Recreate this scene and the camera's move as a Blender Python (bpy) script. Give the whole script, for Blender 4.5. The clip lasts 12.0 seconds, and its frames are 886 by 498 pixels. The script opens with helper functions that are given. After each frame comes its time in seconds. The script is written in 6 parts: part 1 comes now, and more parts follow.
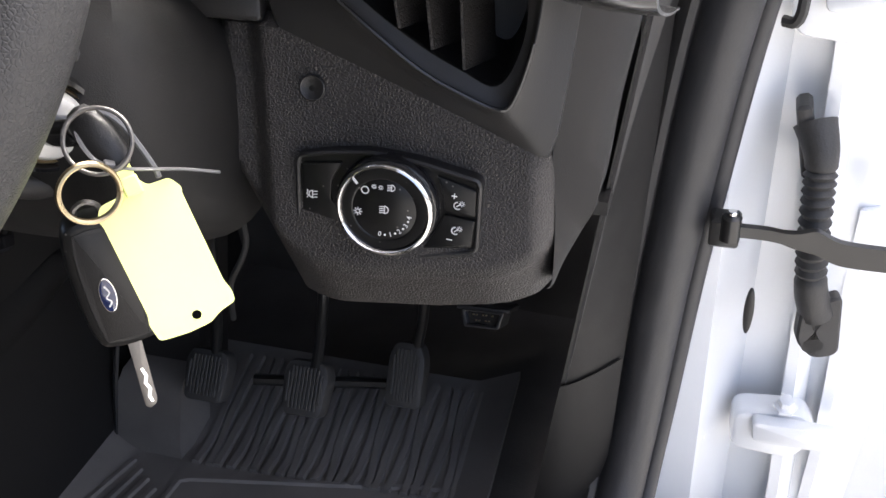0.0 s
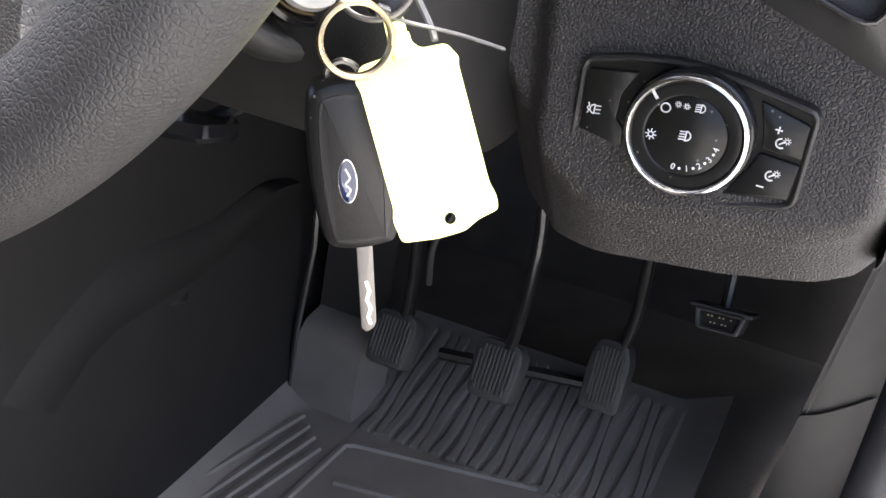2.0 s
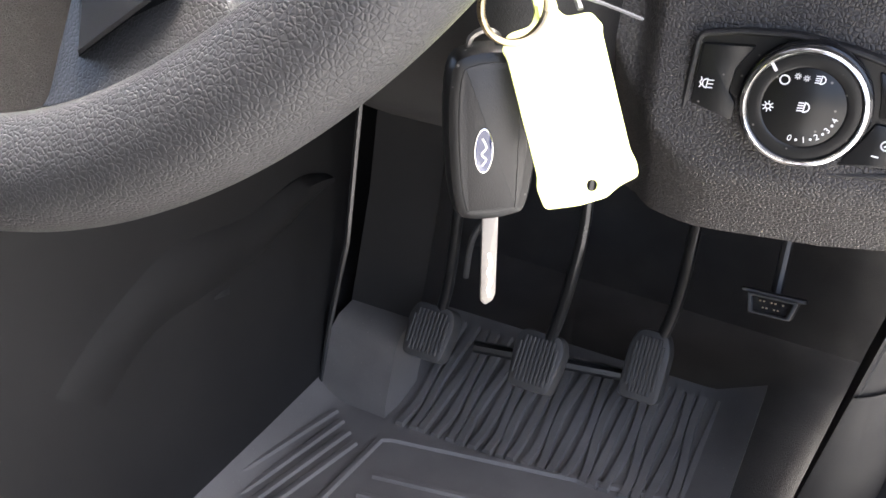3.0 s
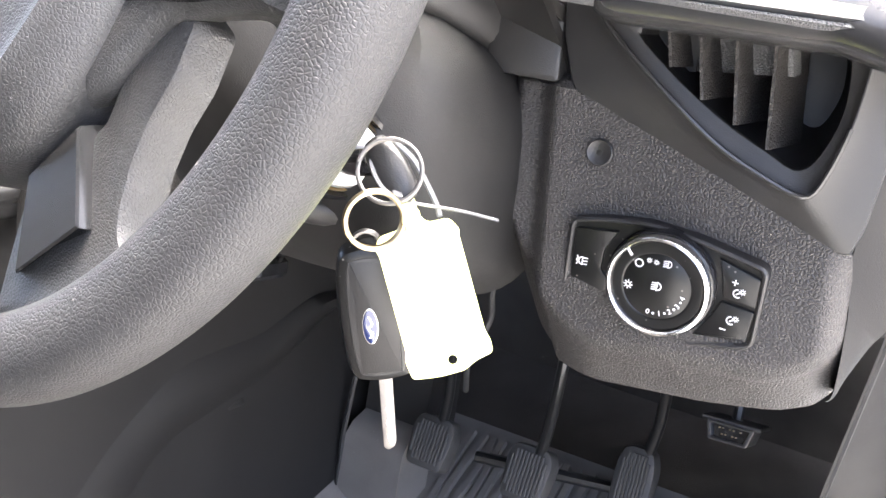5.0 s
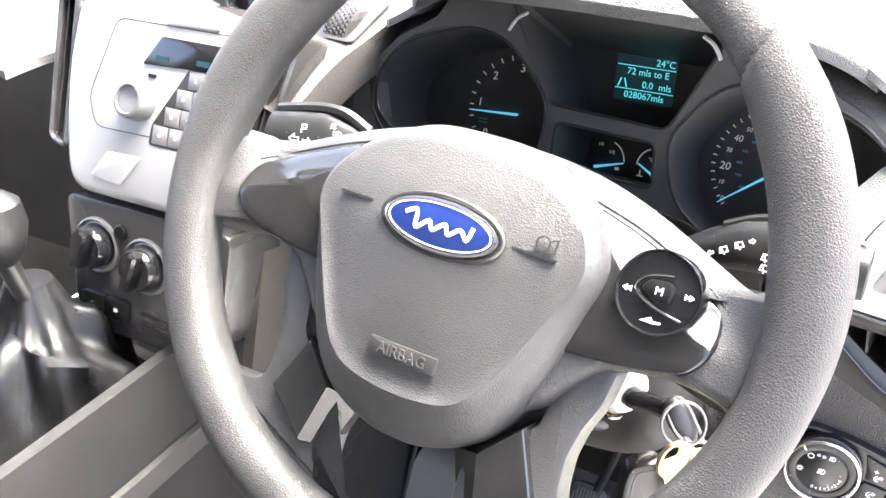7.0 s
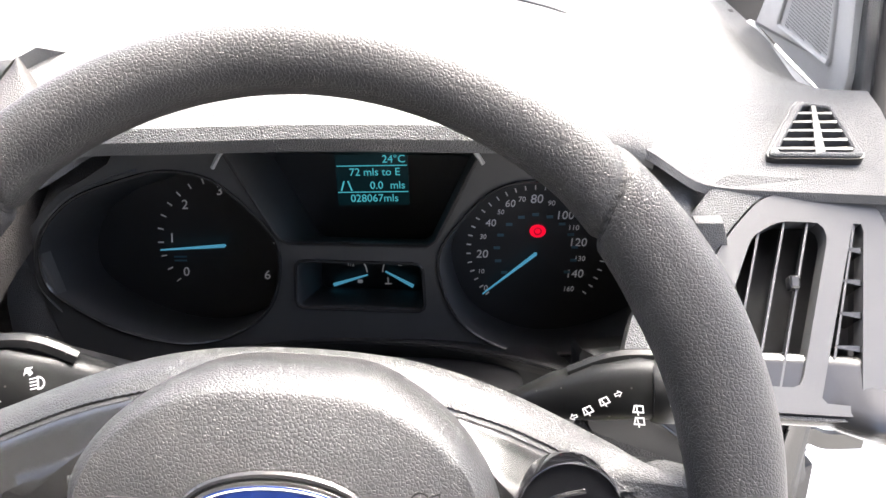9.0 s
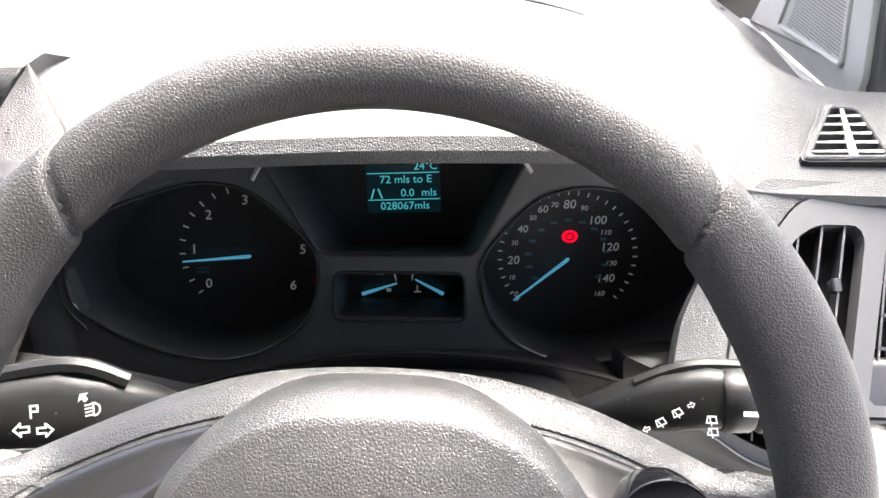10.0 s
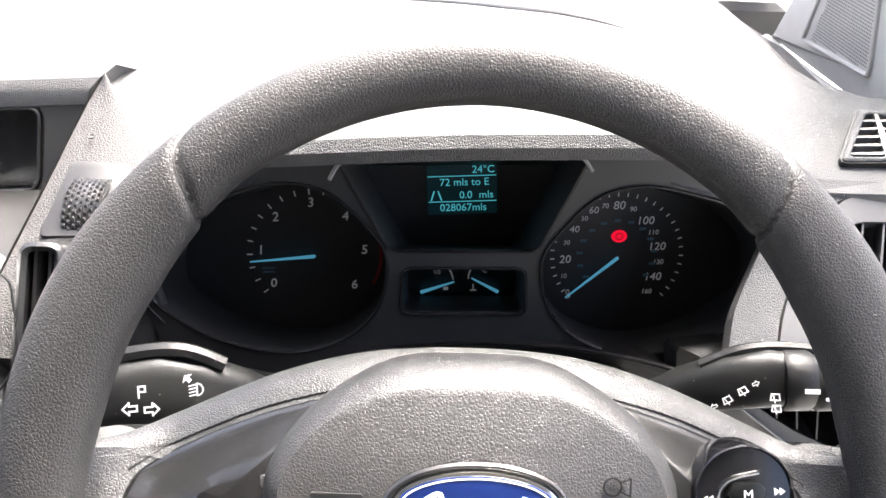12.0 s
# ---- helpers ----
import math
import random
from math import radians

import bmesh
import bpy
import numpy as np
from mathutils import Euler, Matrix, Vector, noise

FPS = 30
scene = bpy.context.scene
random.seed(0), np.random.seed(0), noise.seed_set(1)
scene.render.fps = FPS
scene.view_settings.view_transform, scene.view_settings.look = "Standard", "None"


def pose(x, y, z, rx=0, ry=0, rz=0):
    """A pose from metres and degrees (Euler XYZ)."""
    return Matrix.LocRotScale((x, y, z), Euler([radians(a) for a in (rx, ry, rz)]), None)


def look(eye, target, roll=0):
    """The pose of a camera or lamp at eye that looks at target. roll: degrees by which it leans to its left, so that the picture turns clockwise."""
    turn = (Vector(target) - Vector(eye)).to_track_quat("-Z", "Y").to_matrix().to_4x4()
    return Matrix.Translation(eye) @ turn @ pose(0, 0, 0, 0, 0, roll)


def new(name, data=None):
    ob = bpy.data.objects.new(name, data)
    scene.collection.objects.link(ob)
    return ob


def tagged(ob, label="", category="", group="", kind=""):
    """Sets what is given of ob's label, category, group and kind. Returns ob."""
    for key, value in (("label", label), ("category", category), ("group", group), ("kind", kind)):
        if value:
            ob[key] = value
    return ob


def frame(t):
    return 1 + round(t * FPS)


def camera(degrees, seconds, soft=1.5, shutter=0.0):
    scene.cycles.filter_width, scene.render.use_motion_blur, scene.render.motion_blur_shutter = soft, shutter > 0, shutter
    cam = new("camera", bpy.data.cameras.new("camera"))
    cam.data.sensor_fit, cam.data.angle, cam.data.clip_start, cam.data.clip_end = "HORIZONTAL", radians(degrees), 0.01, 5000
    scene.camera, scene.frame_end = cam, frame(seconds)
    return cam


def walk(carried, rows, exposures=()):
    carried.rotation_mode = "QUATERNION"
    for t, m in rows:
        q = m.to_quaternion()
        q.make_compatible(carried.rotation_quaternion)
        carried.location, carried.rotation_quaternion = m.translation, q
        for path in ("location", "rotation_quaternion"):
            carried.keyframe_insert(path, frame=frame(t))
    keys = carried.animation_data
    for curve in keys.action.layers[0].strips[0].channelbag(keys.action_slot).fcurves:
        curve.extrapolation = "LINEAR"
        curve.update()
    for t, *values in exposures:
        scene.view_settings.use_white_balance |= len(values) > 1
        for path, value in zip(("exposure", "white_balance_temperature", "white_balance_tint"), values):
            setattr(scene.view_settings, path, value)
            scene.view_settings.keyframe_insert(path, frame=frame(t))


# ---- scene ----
cam = camera(50.2, 12.0)
# Origin under the hub of the steering wheel; x to the car's right, y ahead, floor of the cab at z = 0.
ROWS = [
    (0, 0.3673, -0.1998, 0.7022, 57.92, 3.19, 20.66),
    (0.5, 0.3496, -0.1576, 0.6770, 58.30, 3.04, 26.22),
    (1, 0.3537, -0.1411, 0.6654, 58.90, 2.41, 31.05),
    (1.5, 0.3390, -0.1490, 0.6511, 59.19, 1.23, 34.00),
    (2, 0.3034, -0.1747, 0.6304, 59.42, 0.77, 33.87),
    (2.5, 0.2730, -0.2005, 0.6193, 59.79, 0.51, 33.42),
    (2.7, 0.2617, -0.2074, 0.6180, 59.79, 0.44, 33.02),
    (4.3, 0.2711, -0.2212, 0.6645, 62.97, 0.08, 30.03),
    (4.5, 0.3007, -0.2177, 0.6702, 64.09, 0.79, 30.90),
    (5, 0.3498, -0.2032, 0.6808, 64.94, 2.26, 37.08),
    (5.5, 0.3540, -0.2141, 0.7087, 63.42, 1.21, 38.91),
    (6, 0.3217, -0.2468, 0.7466, 62.20, -0.34, 37.70),
    (6.5, 0.2827, -0.3074, 0.7935, 61.02, -1.68, 35.37),
    (7, 0.2054, -0.3717, 0.9002, 59.76, -2.25, 30.84),
    (7.5, 0.1522, -0.3810, 0.9520, 58.45, -2.33, 23.80),
    (7.7, 0.1306, -0.3760, 0.9548, 58.29, -2.07, 19.48),
    (9.3, 0.0603, -0.2440, 0.9338, 58.94, -1.20, 1.49),
    (9.5, 0.0510, -0.2478, 0.9358, 59.06, -1.43, 0.87),
    (10, 0.0148, -0.2435, 0.9387, 58.34, -1.96, -0.53),
    (10.5, -0.0188, -0.2529, 0.9278, 60.10, -2.38, -1.38),
    (11, -0.0306, -0.2516, 0.9260, 59.89, -2.34, -1.56),
    (11.5, -0.0279, -0.2660, 0.9322, 60.04, -1.95, -0.95),
    (12, -0.0250, -0.2766, 0.9390, 59.84, -1.92, -0.88),
]
EXPOSURES = [(0.0, 2.35), (1.0, 2.72), (2.5, 3.2), (4.5, 4.3), (5.5, 4.1), (6.5, 4.3), (7.0, 4.25), (7.7, 3.7), (9.5, 3.2), (12.0, 3.05)]
walk(cam, [(t, pose(x, y, z, rx, ry, rz)) for t, x, y, z, rx, ry, rz in ROWS], EXPOSURES)

# ---- daylight ----
SUN_UP, SUN_FROM = 62.0, 35.0
world = bpy.data.worlds.new("sky")
scene.world = world
world.use_nodes = True
wn = world.node_tree.nodes
sky = wn.new("ShaderNodeTexSky")
sky.sky_type, sky.sun_disc = "NISHITA", False
sky.sun_elevation, sky.sun_rotation = radians(SUN_UP), radians(SUN_FROM)
sky.air_density, sky.dust_density, sky.ozone_density = 0.6, 6.0, 0.6
wn["Background"].inputs["Strength"].default_value = 0.15
world.node_tree.links.new(sky.outputs["Color"], wn["Background"].inputs["Color"])
sun = new("sun", bpy.data.lights.new("sun", "SUN"))
sun.data.energy, sun.data.angle, sun.data.color = 2.9, radians(40), (1.0, 0.965, 0.915)
sun.matrix_world = look((0, 0, 5), (-5 * math.sin(radians(SUN_FROM)) / math.tan(radians(SUN_UP)), -5 * math.cos(radians(SUN_FROM)) / math.tan(radians(SUN_UP)), 0))

# ---- materials ----
def material(name, colour, rough=0.5, metal=0.0, spec=0.5, grain=0.0, depth=0.0, mottle=0.12, scale=18.0, coat=0.0, kind="leather", emit=None, power=0.0, dust=0.0):
    m = bpy.data.materials.new(name)
    m.use_nodes = True
    nt = m.node_tree
    n, link = nt.nodes, nt.links.new
    b = n["Principled BSDF"]
    b.inputs["Metallic"].default_value = metal
    b.inputs["Specular IOR Level"].default_value = spec
    b.inputs["Coat Weight"].default_value = coat
    b.inputs["Coat Roughness"].default_value = 0.08
    pos = n.new("ShaderNodeTexCoord").outputs["Object"]
    big = n.new("ShaderNodeTexNoise")
    big.inputs["Scale"].default_value, big.inputs["Detail"].default_value = scale, 5.0
    link(pos, big.inputs["Vector"])
    fine = n.new("ShaderNodeTexNoise")
    fine.inputs["Scale"].default_value, fine.inputs["Detail"].default_value = 900.0, 2.0
    link(pos, fine.inputs["Vector"])
    both = n.new("ShaderNodeMath")
    both.operation = "MULTIPLY_ADD"
    both.inputs[1].default_value = 0.3
    link(fine.outputs["Fac"], both.inputs[0])
    link(big.outputs["Fac"], both.inputs[2])
    ramp = n.new("ShaderNodeMapRange")
    ramp.inputs["From Min"].default_value, ramp.inputs["From Max"].default_value = 0.4, 0.9
    ramp.inputs["To Min"].default_value, ramp.inputs["To Max"].default_value = 1 - mottle, 1 + mottle
    link(both.outputs[0], ramp.inputs["Value"])
    mix = n.new("ShaderNodeVectorMath")
    mix.operation = "SCALE"
    mix.inputs[0].default_value = colour[:3]
    link(ramp.outputs["Result"], mix.inputs["Scale"])
    base = mix.outputs["Vector"]
    if dust:
        specks = n.new("ShaderNodeTexVoronoi")
        specks.inputs["Scale"].default_value = 160.0
        link(pos, specks.inputs["Vector"])
        dots = n.new("ShaderNodeMapRange")
        dots.inputs["From Min"].default_value, dots.inputs["From Max"].default_value = 0.10, 0.06
        dots.inputs["To Max"].default_value = dust
        link(specks.outputs["Distance"], dots.inputs["Value"])
        over = n.new("ShaderNodeMix")
        over.data_type = "RGBA"
        over.inputs["B"].default_value = (0.35, 0.33, 0.3, 1)
        link(dots.outputs["Result"], over.inputs["Factor"])
        link(base, over.inputs["A"])
        base = over.outputs["Result"]
    link(base, b.inputs["Base Color"])
    rr = n.new("ShaderNodeMapRange")
    rr.inputs["From Min"].default_value, rr.inputs["From Max"].default_value = 0.4, 0.9
    rr.inputs["To Min"].default_value, rr.inputs["To Max"].default_value = rough * 0.88, min(1.0, rough * 1.12)
    link(both.outputs[0], rr.inputs["Value"])
    link(rr.outputs["Result"], b.inputs["Roughness"])
    if grain:
        bump = n.new("ShaderNodeBump")
        bump.inputs["Strength"].default_value, bump.inputs["Distance"].default_value = 1.0, depth
        if kind == "leather":
            warp = n.new("ShaderNodeVectorMath")
            warp.operation = "MULTIPLY_ADD"
            warp.inputs[1].default_value = (0.0006, 0.0006, 0.0006)
            shift = n.new("ShaderNodeTexNoise")
            shift.inputs["Scale"].default_value = grain * 0.6
            link(pos, shift.inputs["Vector"])
            link(shift.outputs["Color"], warp.inputs[0])
            link(pos, warp.inputs[2])
            cells = n.new("ShaderNodeTexVoronoi")
            cells.feature = "DISTANCE_TO_EDGE"
            cells.inputs["Scale"].default_value = grain
            link(warp.outputs["Vector"], cells.inputs["Vector"])
            crease = n.new("ShaderNodeMapRange")
            crease.interpolation_type = "SMOOTHERSTEP"
            crease.inputs["From Min"].default_value, crease.inputs["From Max"].default_value = -0.06, 0.3
            link(cells.outputs["Distance"], crease.inputs["Value"])
            link(crease.outputs["Result"], bump.inputs["Height"])
        else:
            tex = n.new("ShaderNodeTexNoise")
            tex.inputs["Scale"].default_value, tex.inputs["Detail"].default_value = grain, 4.0
            link(pos, tex.inputs["Vector"])
            link(tex.outputs["Fac"], bump.inputs["Height"])
        link(bump.outputs["Normal"], b.inputs["Normal"])
    if emit:
        b.inputs["Emission Color"].default_value = (*emit, 1)
        b.inputs["Emission Strength"].default_value = power
    return m


WHEEL = material("grained_wheel_foam", (0.032, 0.0312, 0.0308), 0.5, grain=680, spec=0.36, depth=0.00014)
PAD = material("grained_airbag_cover", (0.029, 0.0284, 0.028), 0.42, grain=700, spec=0.68, depth=0.00012)
SATIN = material("satin_grey_trim", (0.022, 0.0215, 0.0215), 0.22, mottle=0.06, spec=0.6)
VENT_TRIM = material("satin_vent_trim", (0.075, 0.074, 0.073), 0.36, mottle=0.06)
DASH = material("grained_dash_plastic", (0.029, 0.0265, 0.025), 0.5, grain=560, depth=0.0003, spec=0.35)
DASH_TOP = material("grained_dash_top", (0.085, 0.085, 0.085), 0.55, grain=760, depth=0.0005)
SMOOTH = material("smooth_dark_plastic", (0.019, 0.018, 0.0172), 0.45, grain=1500, depth=0.00015, kind="noise")
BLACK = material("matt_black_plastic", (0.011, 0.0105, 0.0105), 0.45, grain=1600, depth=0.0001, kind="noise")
GLOSS = material("gloss_black_plastic", (0.008, 0.008, 0.009), 0.12, mottle=0.05)
FACE = material("black_dial_face", (0.021, 0.021, 0.0213), 0.45, mottle=0.05)
MASK = material("matt_cluster_mask", (0.04, 0.04, 0.04), 0.55, mottle=0.08, grain=1500, depth=0.0001, kind="noise")
SWITCH = material("soft_black_switch", (0.006, 0.006, 0.006), 0.32, mottle=0.08, dust=0.35, spec=0.3)
CHROME = material("satin_chrome", (0.75, 0.74, 0.72), 0.16, metal=1.0, mottle=0.05)
STEEL = material("worn_steel", (0.2, 0.19, 0.18), 0.5, metal=1.0, grain=700, depth=0.0001, kind="noise")
DARKSTEEL = material("painted_black_steel", (0.012, 0.012, 0.012), 0.3, mottle=0.1)
BRASS = material("brassy_ring", (0.45, 0.36, 0.22), 0.3, metal=1.0)
RUBBER = material("black_rubber", (0.035, 0.034, 0.033), 0.6, grain=500, depth=0.0003, kind="noise", mottle=0.25)
MAT = material("moulded_floor_mat", (0.13, 0.12, 0.11), 0.55, grain=900, depth=0.0003, kind="noise", mottle=0.2, dust=0.25)
CARPET = material("charcoal_carpet", (0.045, 0.043, 0.0415), 0.95, grain=1100, depth=0.0016, kind="noise", mottle=0.35)
PAINT = material("white_body_paint", (0.78, 0.8, 0.82), 0.25, coat=0.5, mottle=0.05, scale=6)
SEAL = material("door_seal_rubber", (0.028, 0.028, 0.03), 0.5, grain=400, depth=0.0002, kind="noise", mottle=0.15, scale=30)
YELLOW = material("fluorescent_yellow_tag", (0.93, 1.0, 0.34), 0.45, mottle=0.03)
BLUE = material("blue_badge_enamel", (0.006, 0.015, 0.075), 0.15, coat=0.6, mottle=0.05)
WHITE = material("white_print", (0.75, 0.75, 0.75), 0.5, mottle=0.03)
GREYPRINT = material("dim_print", (0.5, 0.49, 0.49), 0.5, mottle=0.03, emit=(0.8, 0.8, 0.85), power=0.012)
REDPRINT = material("dark_red_print", (0.3, 0.006, 0.012), 0.5, mottle=0.03)
BLUEPRINT = material("dim_blue_print", (0.05, 0.12, 0.16), 0.5, mottle=0.03)
NEEDLE = material("blue_needle", (0.12, 0.4, 0.55), 0.5, emit=(0.12, 0.5, 0.75), power=0.05)
LCD = material("teal_display_text", (0.1, 0.5, 0.55), 0.5, emit=(0.1, 0.62, 0.72), power=0.07)
LCD_BACK = material("display_ground", (0.004, 0.02, 0.026), 0.3, emit=(0.02, 0.12, 0.15), power=0.007)
RED = material("red_warning_lamp", (0.6, 0.0, 0.02), 0.5, emit=(1.0, 0.0, 0.03), power=0.1)
SILVER = material("silver_fascia_paint", (0.29, 0.292, 0.295), 0.4, metal=0.3, mottle=0.05)
VINYL = material("black_leatherette", (0.007, 0.007, 0.0075), 0.3, spec=0.4, grain=700, depth=8e-05)
TARMAC = material("pale_yard_concrete", (0.34, 0.335, 0.32), 0.9, grain=120, depth=0.004, kind="noise", mottle=0.3)
LINING = material("grey_headlining", (0.16, 0.158, 0.155), 0.95, grain=700, depth=0.0006, kind="noise")
PILLAR = material("grey_pillar_trim", (0.4, 0.4, 0.395), 0.6, grain=700, depth=0.0003)
GLASS = bpy.data.materials.new("window_glass")
GLASS.use_nodes = True
gb = GLASS.node_tree.nodes["Principled BSDF"]
gb.inputs["Transmission Weight"].default_value, gb.inputs["Roughness"].default_value, gb.inputs["IOR"].default_value = 1.0, 0.0, 1.1
TIE = material("grey_nylon", (0.1, 0.1, 0.105), 0.4, mottle=0.05)
SILVERY = material("matt_cast_metal", (0.55, 0.55, 0.55), 0.45, metal=0.6, mottle=0.08)
STALK = material("black_stalk_plastic", (0.009, 0.009, 0.009), 0.42, mottle=0.1, dust=0.2, spec=0.25)
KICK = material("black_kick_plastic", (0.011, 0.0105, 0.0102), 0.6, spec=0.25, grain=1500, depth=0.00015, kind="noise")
INSERT = material("dark_satin_spoke_trim", (0.011, 0.0107, 0.0107), 0.24, mottle=0.05, spec=0.6)
KEYPAD = material("grey_keypad_plastic", (0.085, 0.085, 0.087), 0.4, mottle=0.06)
# ---- mesh helpers ----
class Geo:
    def __init__(self):
        self.v, self.f = [], []

    def add(self, verts, faces):
        k = len(self.v)
        self.v += [Vector(p) for p in verts]
        self.f += [[i + k for i in f] for f in faces]
        return self

    def join(self, other, m=None):
        return self.add([(m @ p if m else p) for p in other.v], other.f)

    def moved(self, m):
        self.v = [m @ p for p in self.v]
        return self


# Each zone of the dashboard is laid out on its own axes, set a little off those of the wheel.
STRAIGHT = Matrix.Identity(4)
LOWER = pose(0.01647, -0.00705, 0.01273, 0.239, 0.569, 3.220) @ Matrix.Scale(1.0023, 4)
DIALS = pose(0.03690, -0.07455, 0.09127, -3.318, -3.749, -0.732) @ Matrix.Scale(0.9115, 4)
PILLARS = pose(0.03718, -0.07685, 0.12359, -3.167, -3.757, -0.767) @ Matrix.Scale(0.8740, 4)
STALKS = pose(0.03502, -0.05654, 0.01616, -3.243, -3.001, 0.157) @ Matrix.Scale(0.9918, 4)
HOUSE = pose(0.03583, -0.07768, 0.11053, -3.249, -4.022, -1.124) @ Matrix.Scale(0.8903, 4)
STACK = pose(0.02911, -0.01786, -0.02379, -3.252, -2.699, 2.578) @ Matrix.Scale(1.0230, 4)
PLACE = STRAIGHT


def part(name, geo, mat, parent=None, label="", sharp=38, m=None):
    mesh = bpy.data.meshes.new(name)
    mesh.from_pydata([tuple(p) for p in geo.v], [], geo.f)
    bm = bmesh.new()
    bm.from_mesh(mesh)
    bmesh.ops.recalc_face_normals(bm, faces=bm.faces)
    bm.to_mesh(mesh)
    bm.free()
    mesh.polygons.foreach_set("use_smooth", [True] * len(mesh.polygons))
    mesh.set_sharp_from_angle(angle=radians(sharp))
    mesh.materials.append(mat)
    ob = new(name, mesh)
    if parent:
        ob.parent = parent
    if parent is None or parent.name == "dashboard":
        ob.matrix_basis = PLACE @ (m or STRAIGHT)
    elif m:
        ob.matrix_basis = m
    return tagged(ob, label=label)


def thing(name, label, category, m=None, group="", kind=""):
    ob = new(name)
    ob.empty_display_size = 0.02
    ob.matrix_basis = PLACE @ (m or STRAIGHT)
    return tagged(ob, label=label, category=category, group=group, kind=kind)


def axes(o, ex, ey):
    ex = Vector(ex).normalized()
    ey = Vector(ey)
    ey = (ey - ex * ex.dot(ey)).normalized()
    ez = ex.cross(ey)
    return Matrix(((ex.x, ey.x, ez.x, o[0]), (ex.y, ey.y, ez.y, o[1]), (ex.z, ey.z, ez.z, o[2]), (0, 0, 0, 1)))


def resample(poly, n):
    pts = [Vector((p[0], p[1])) for p in poly]
    size = [(pts[i] - pts[i - 1]).length for i in range(1, len(pts))] + [(pts[0] - pts[-1]).length]
    total, out, i, gone = sum(size), [], 0, 0.0
    for k in range(n):
        d = total * k / n
        while gone + size[i] < d:
            gone += size[i]
            i += 1
        a, b = pts[i], pts[(i + 1) % len(pts)]
        out.append(a.lerp(b, (d - gone) / max(size[i], 1e-9)))
    return [(p.x, p.y) for p in out]


def rounded(poly, r, k=5):
    out, n = [], len(poly)
    for i in range(n):
        a, b, c = (Vector(poly[j % n][:2]) for j in (i - 1, i, i + 1))
        rr = min(r[i] if isinstance(r, (list, tuple)) else r, 0.48 * (a - b).length, 0.48 * (c - b).length)
        p, q = b + (a - b).normalized() * rr, b + (c - b).normalized() * rr
        for j in range(k + 1):
            s = j / k
            w = p * (1 - s) ** 2 + b * 2 * s * (1 - s) + q * s * s
            out.append((w.x, w.y))
    return out


def by_turns(poly, centre, n):
    """The outline cut by n rays at equal turns about a point inside it."""
    cx, cy = centre
    pts = [(p[0] - cx, p[1] - cy) for p in poly]
    angle = [math.atan2(y, x) for x, y in pts]
    out = []
    for i in range(n):
        a = math.pi * (2 * (i + 0.5) / n - 1)
        for j in range(len(pts)):
            d0 = (angle[j] - a + math.pi) % (2 * math.pi) - math.pi
            d1 = (angle[j - 1] - a + math.pi) % (2 * math.pi) - math.pi
            if d0 * d1 <= 0 and abs(d0 - d1) < 3.0 and d0 != d1:
                k = d0 / (d0 - d1)
                out.append((cx + pts[j][0] + (pts[j - 1][0] - pts[j][0]) * k, cy + pts[j][1] + (pts[j - 1][1] - pts[j][1]) * k))
                break
    return out


def smooth(pts, k=6, closed=True):
    out, n = [], len(pts)
    P = [Vector(p) for p in pts]
    for i in range(n if closed else n - 1):
        a, b, c, d = ((P[(i - 1) % n], P[i], P[(i + 1) % n], P[(i + 2) % n]) if closed else (P[max(i - 1, 0)], P[i], P[i + 1], P[min(i + 2, n - 1)]))
        for j in range(k):
            t = j / k
            out.append(0.5 * (2 * b + (c - a) * t + (2 * a - 5 * b + 4 * c - d) * t * t + (3 * b - a - 3 * c + d) * t ** 3))
    if not closed:
        out.append(P[-1])
    return out


def rrect(w, h, r, k=4, cx=0.0, cy=0.0):
    return rounded([(cx - w / 2, cy - h / 2), (cx + w / 2, cy - h / 2), (cx + w / 2, cy + h / 2), (cx - w / 2, cy + h / 2)], r, k)


def circle(r, n=32, cx=0.0, cy=0.0, ry=None):
    return [(cx + r * math.cos(2 * math.pi * i / n), cy + (ry or r) * math.sin(2 * math.pi * i / n)) for i in range(n)]


def inset(poly, d):
    n, out = len(poly), []
    area = sum(poly[i][0] * poly[(i + 1) % n][1] - poly[(i + 1) % n][0] * poly[i][1] for i in range(n))
    s = 1 if area > 0 else -1
    for i in range(n):
        a, b, c = (Vector(poly[j % n][:2]) for j in (i - 1, i, i + 1))
        e, f = (b - a), (c - b)
        e, f = (e.normalized() if e.length > 1e-9 else f.normalized()), (f.normalized() if f.length > 1e-9 else e.normalized())
        t = (e + f)
        t = t.normalized() if t.length > 1e-6 else e
        q = b + Vector((-t.y, t.x)) * d * s
        out.append((q.x, q.y))
    return out


def loft(rings, cap0=True, cap1=True, ring_closed=True, cyclic=False):
    g, n = Geo(), len(rings[0])
    verts = [p for r in rings for p in r]
    faces = []
    m = len(rings)
    for i in range(m if cyclic else m - 1):
        for j in range(n if ring_closed else n - 1):
            a, b = i * n + j, i * n + (j + 1) % n
            c, d = ((i + 1) % m) * n + (j + 1) % n, ((i + 1) % m) * n + j
            faces.append([a, b, c, d])
    if cap0 and not cyclic:
        faces.append(list(range(n)))
    if cap1 and not cyclic:
        faces.append(list(range((m - 1) * n, m * n)))
    return g.add(verts, faces)


def flat(poly, z):
    return [Vector((p[0], p[1], z)) for p in poly]


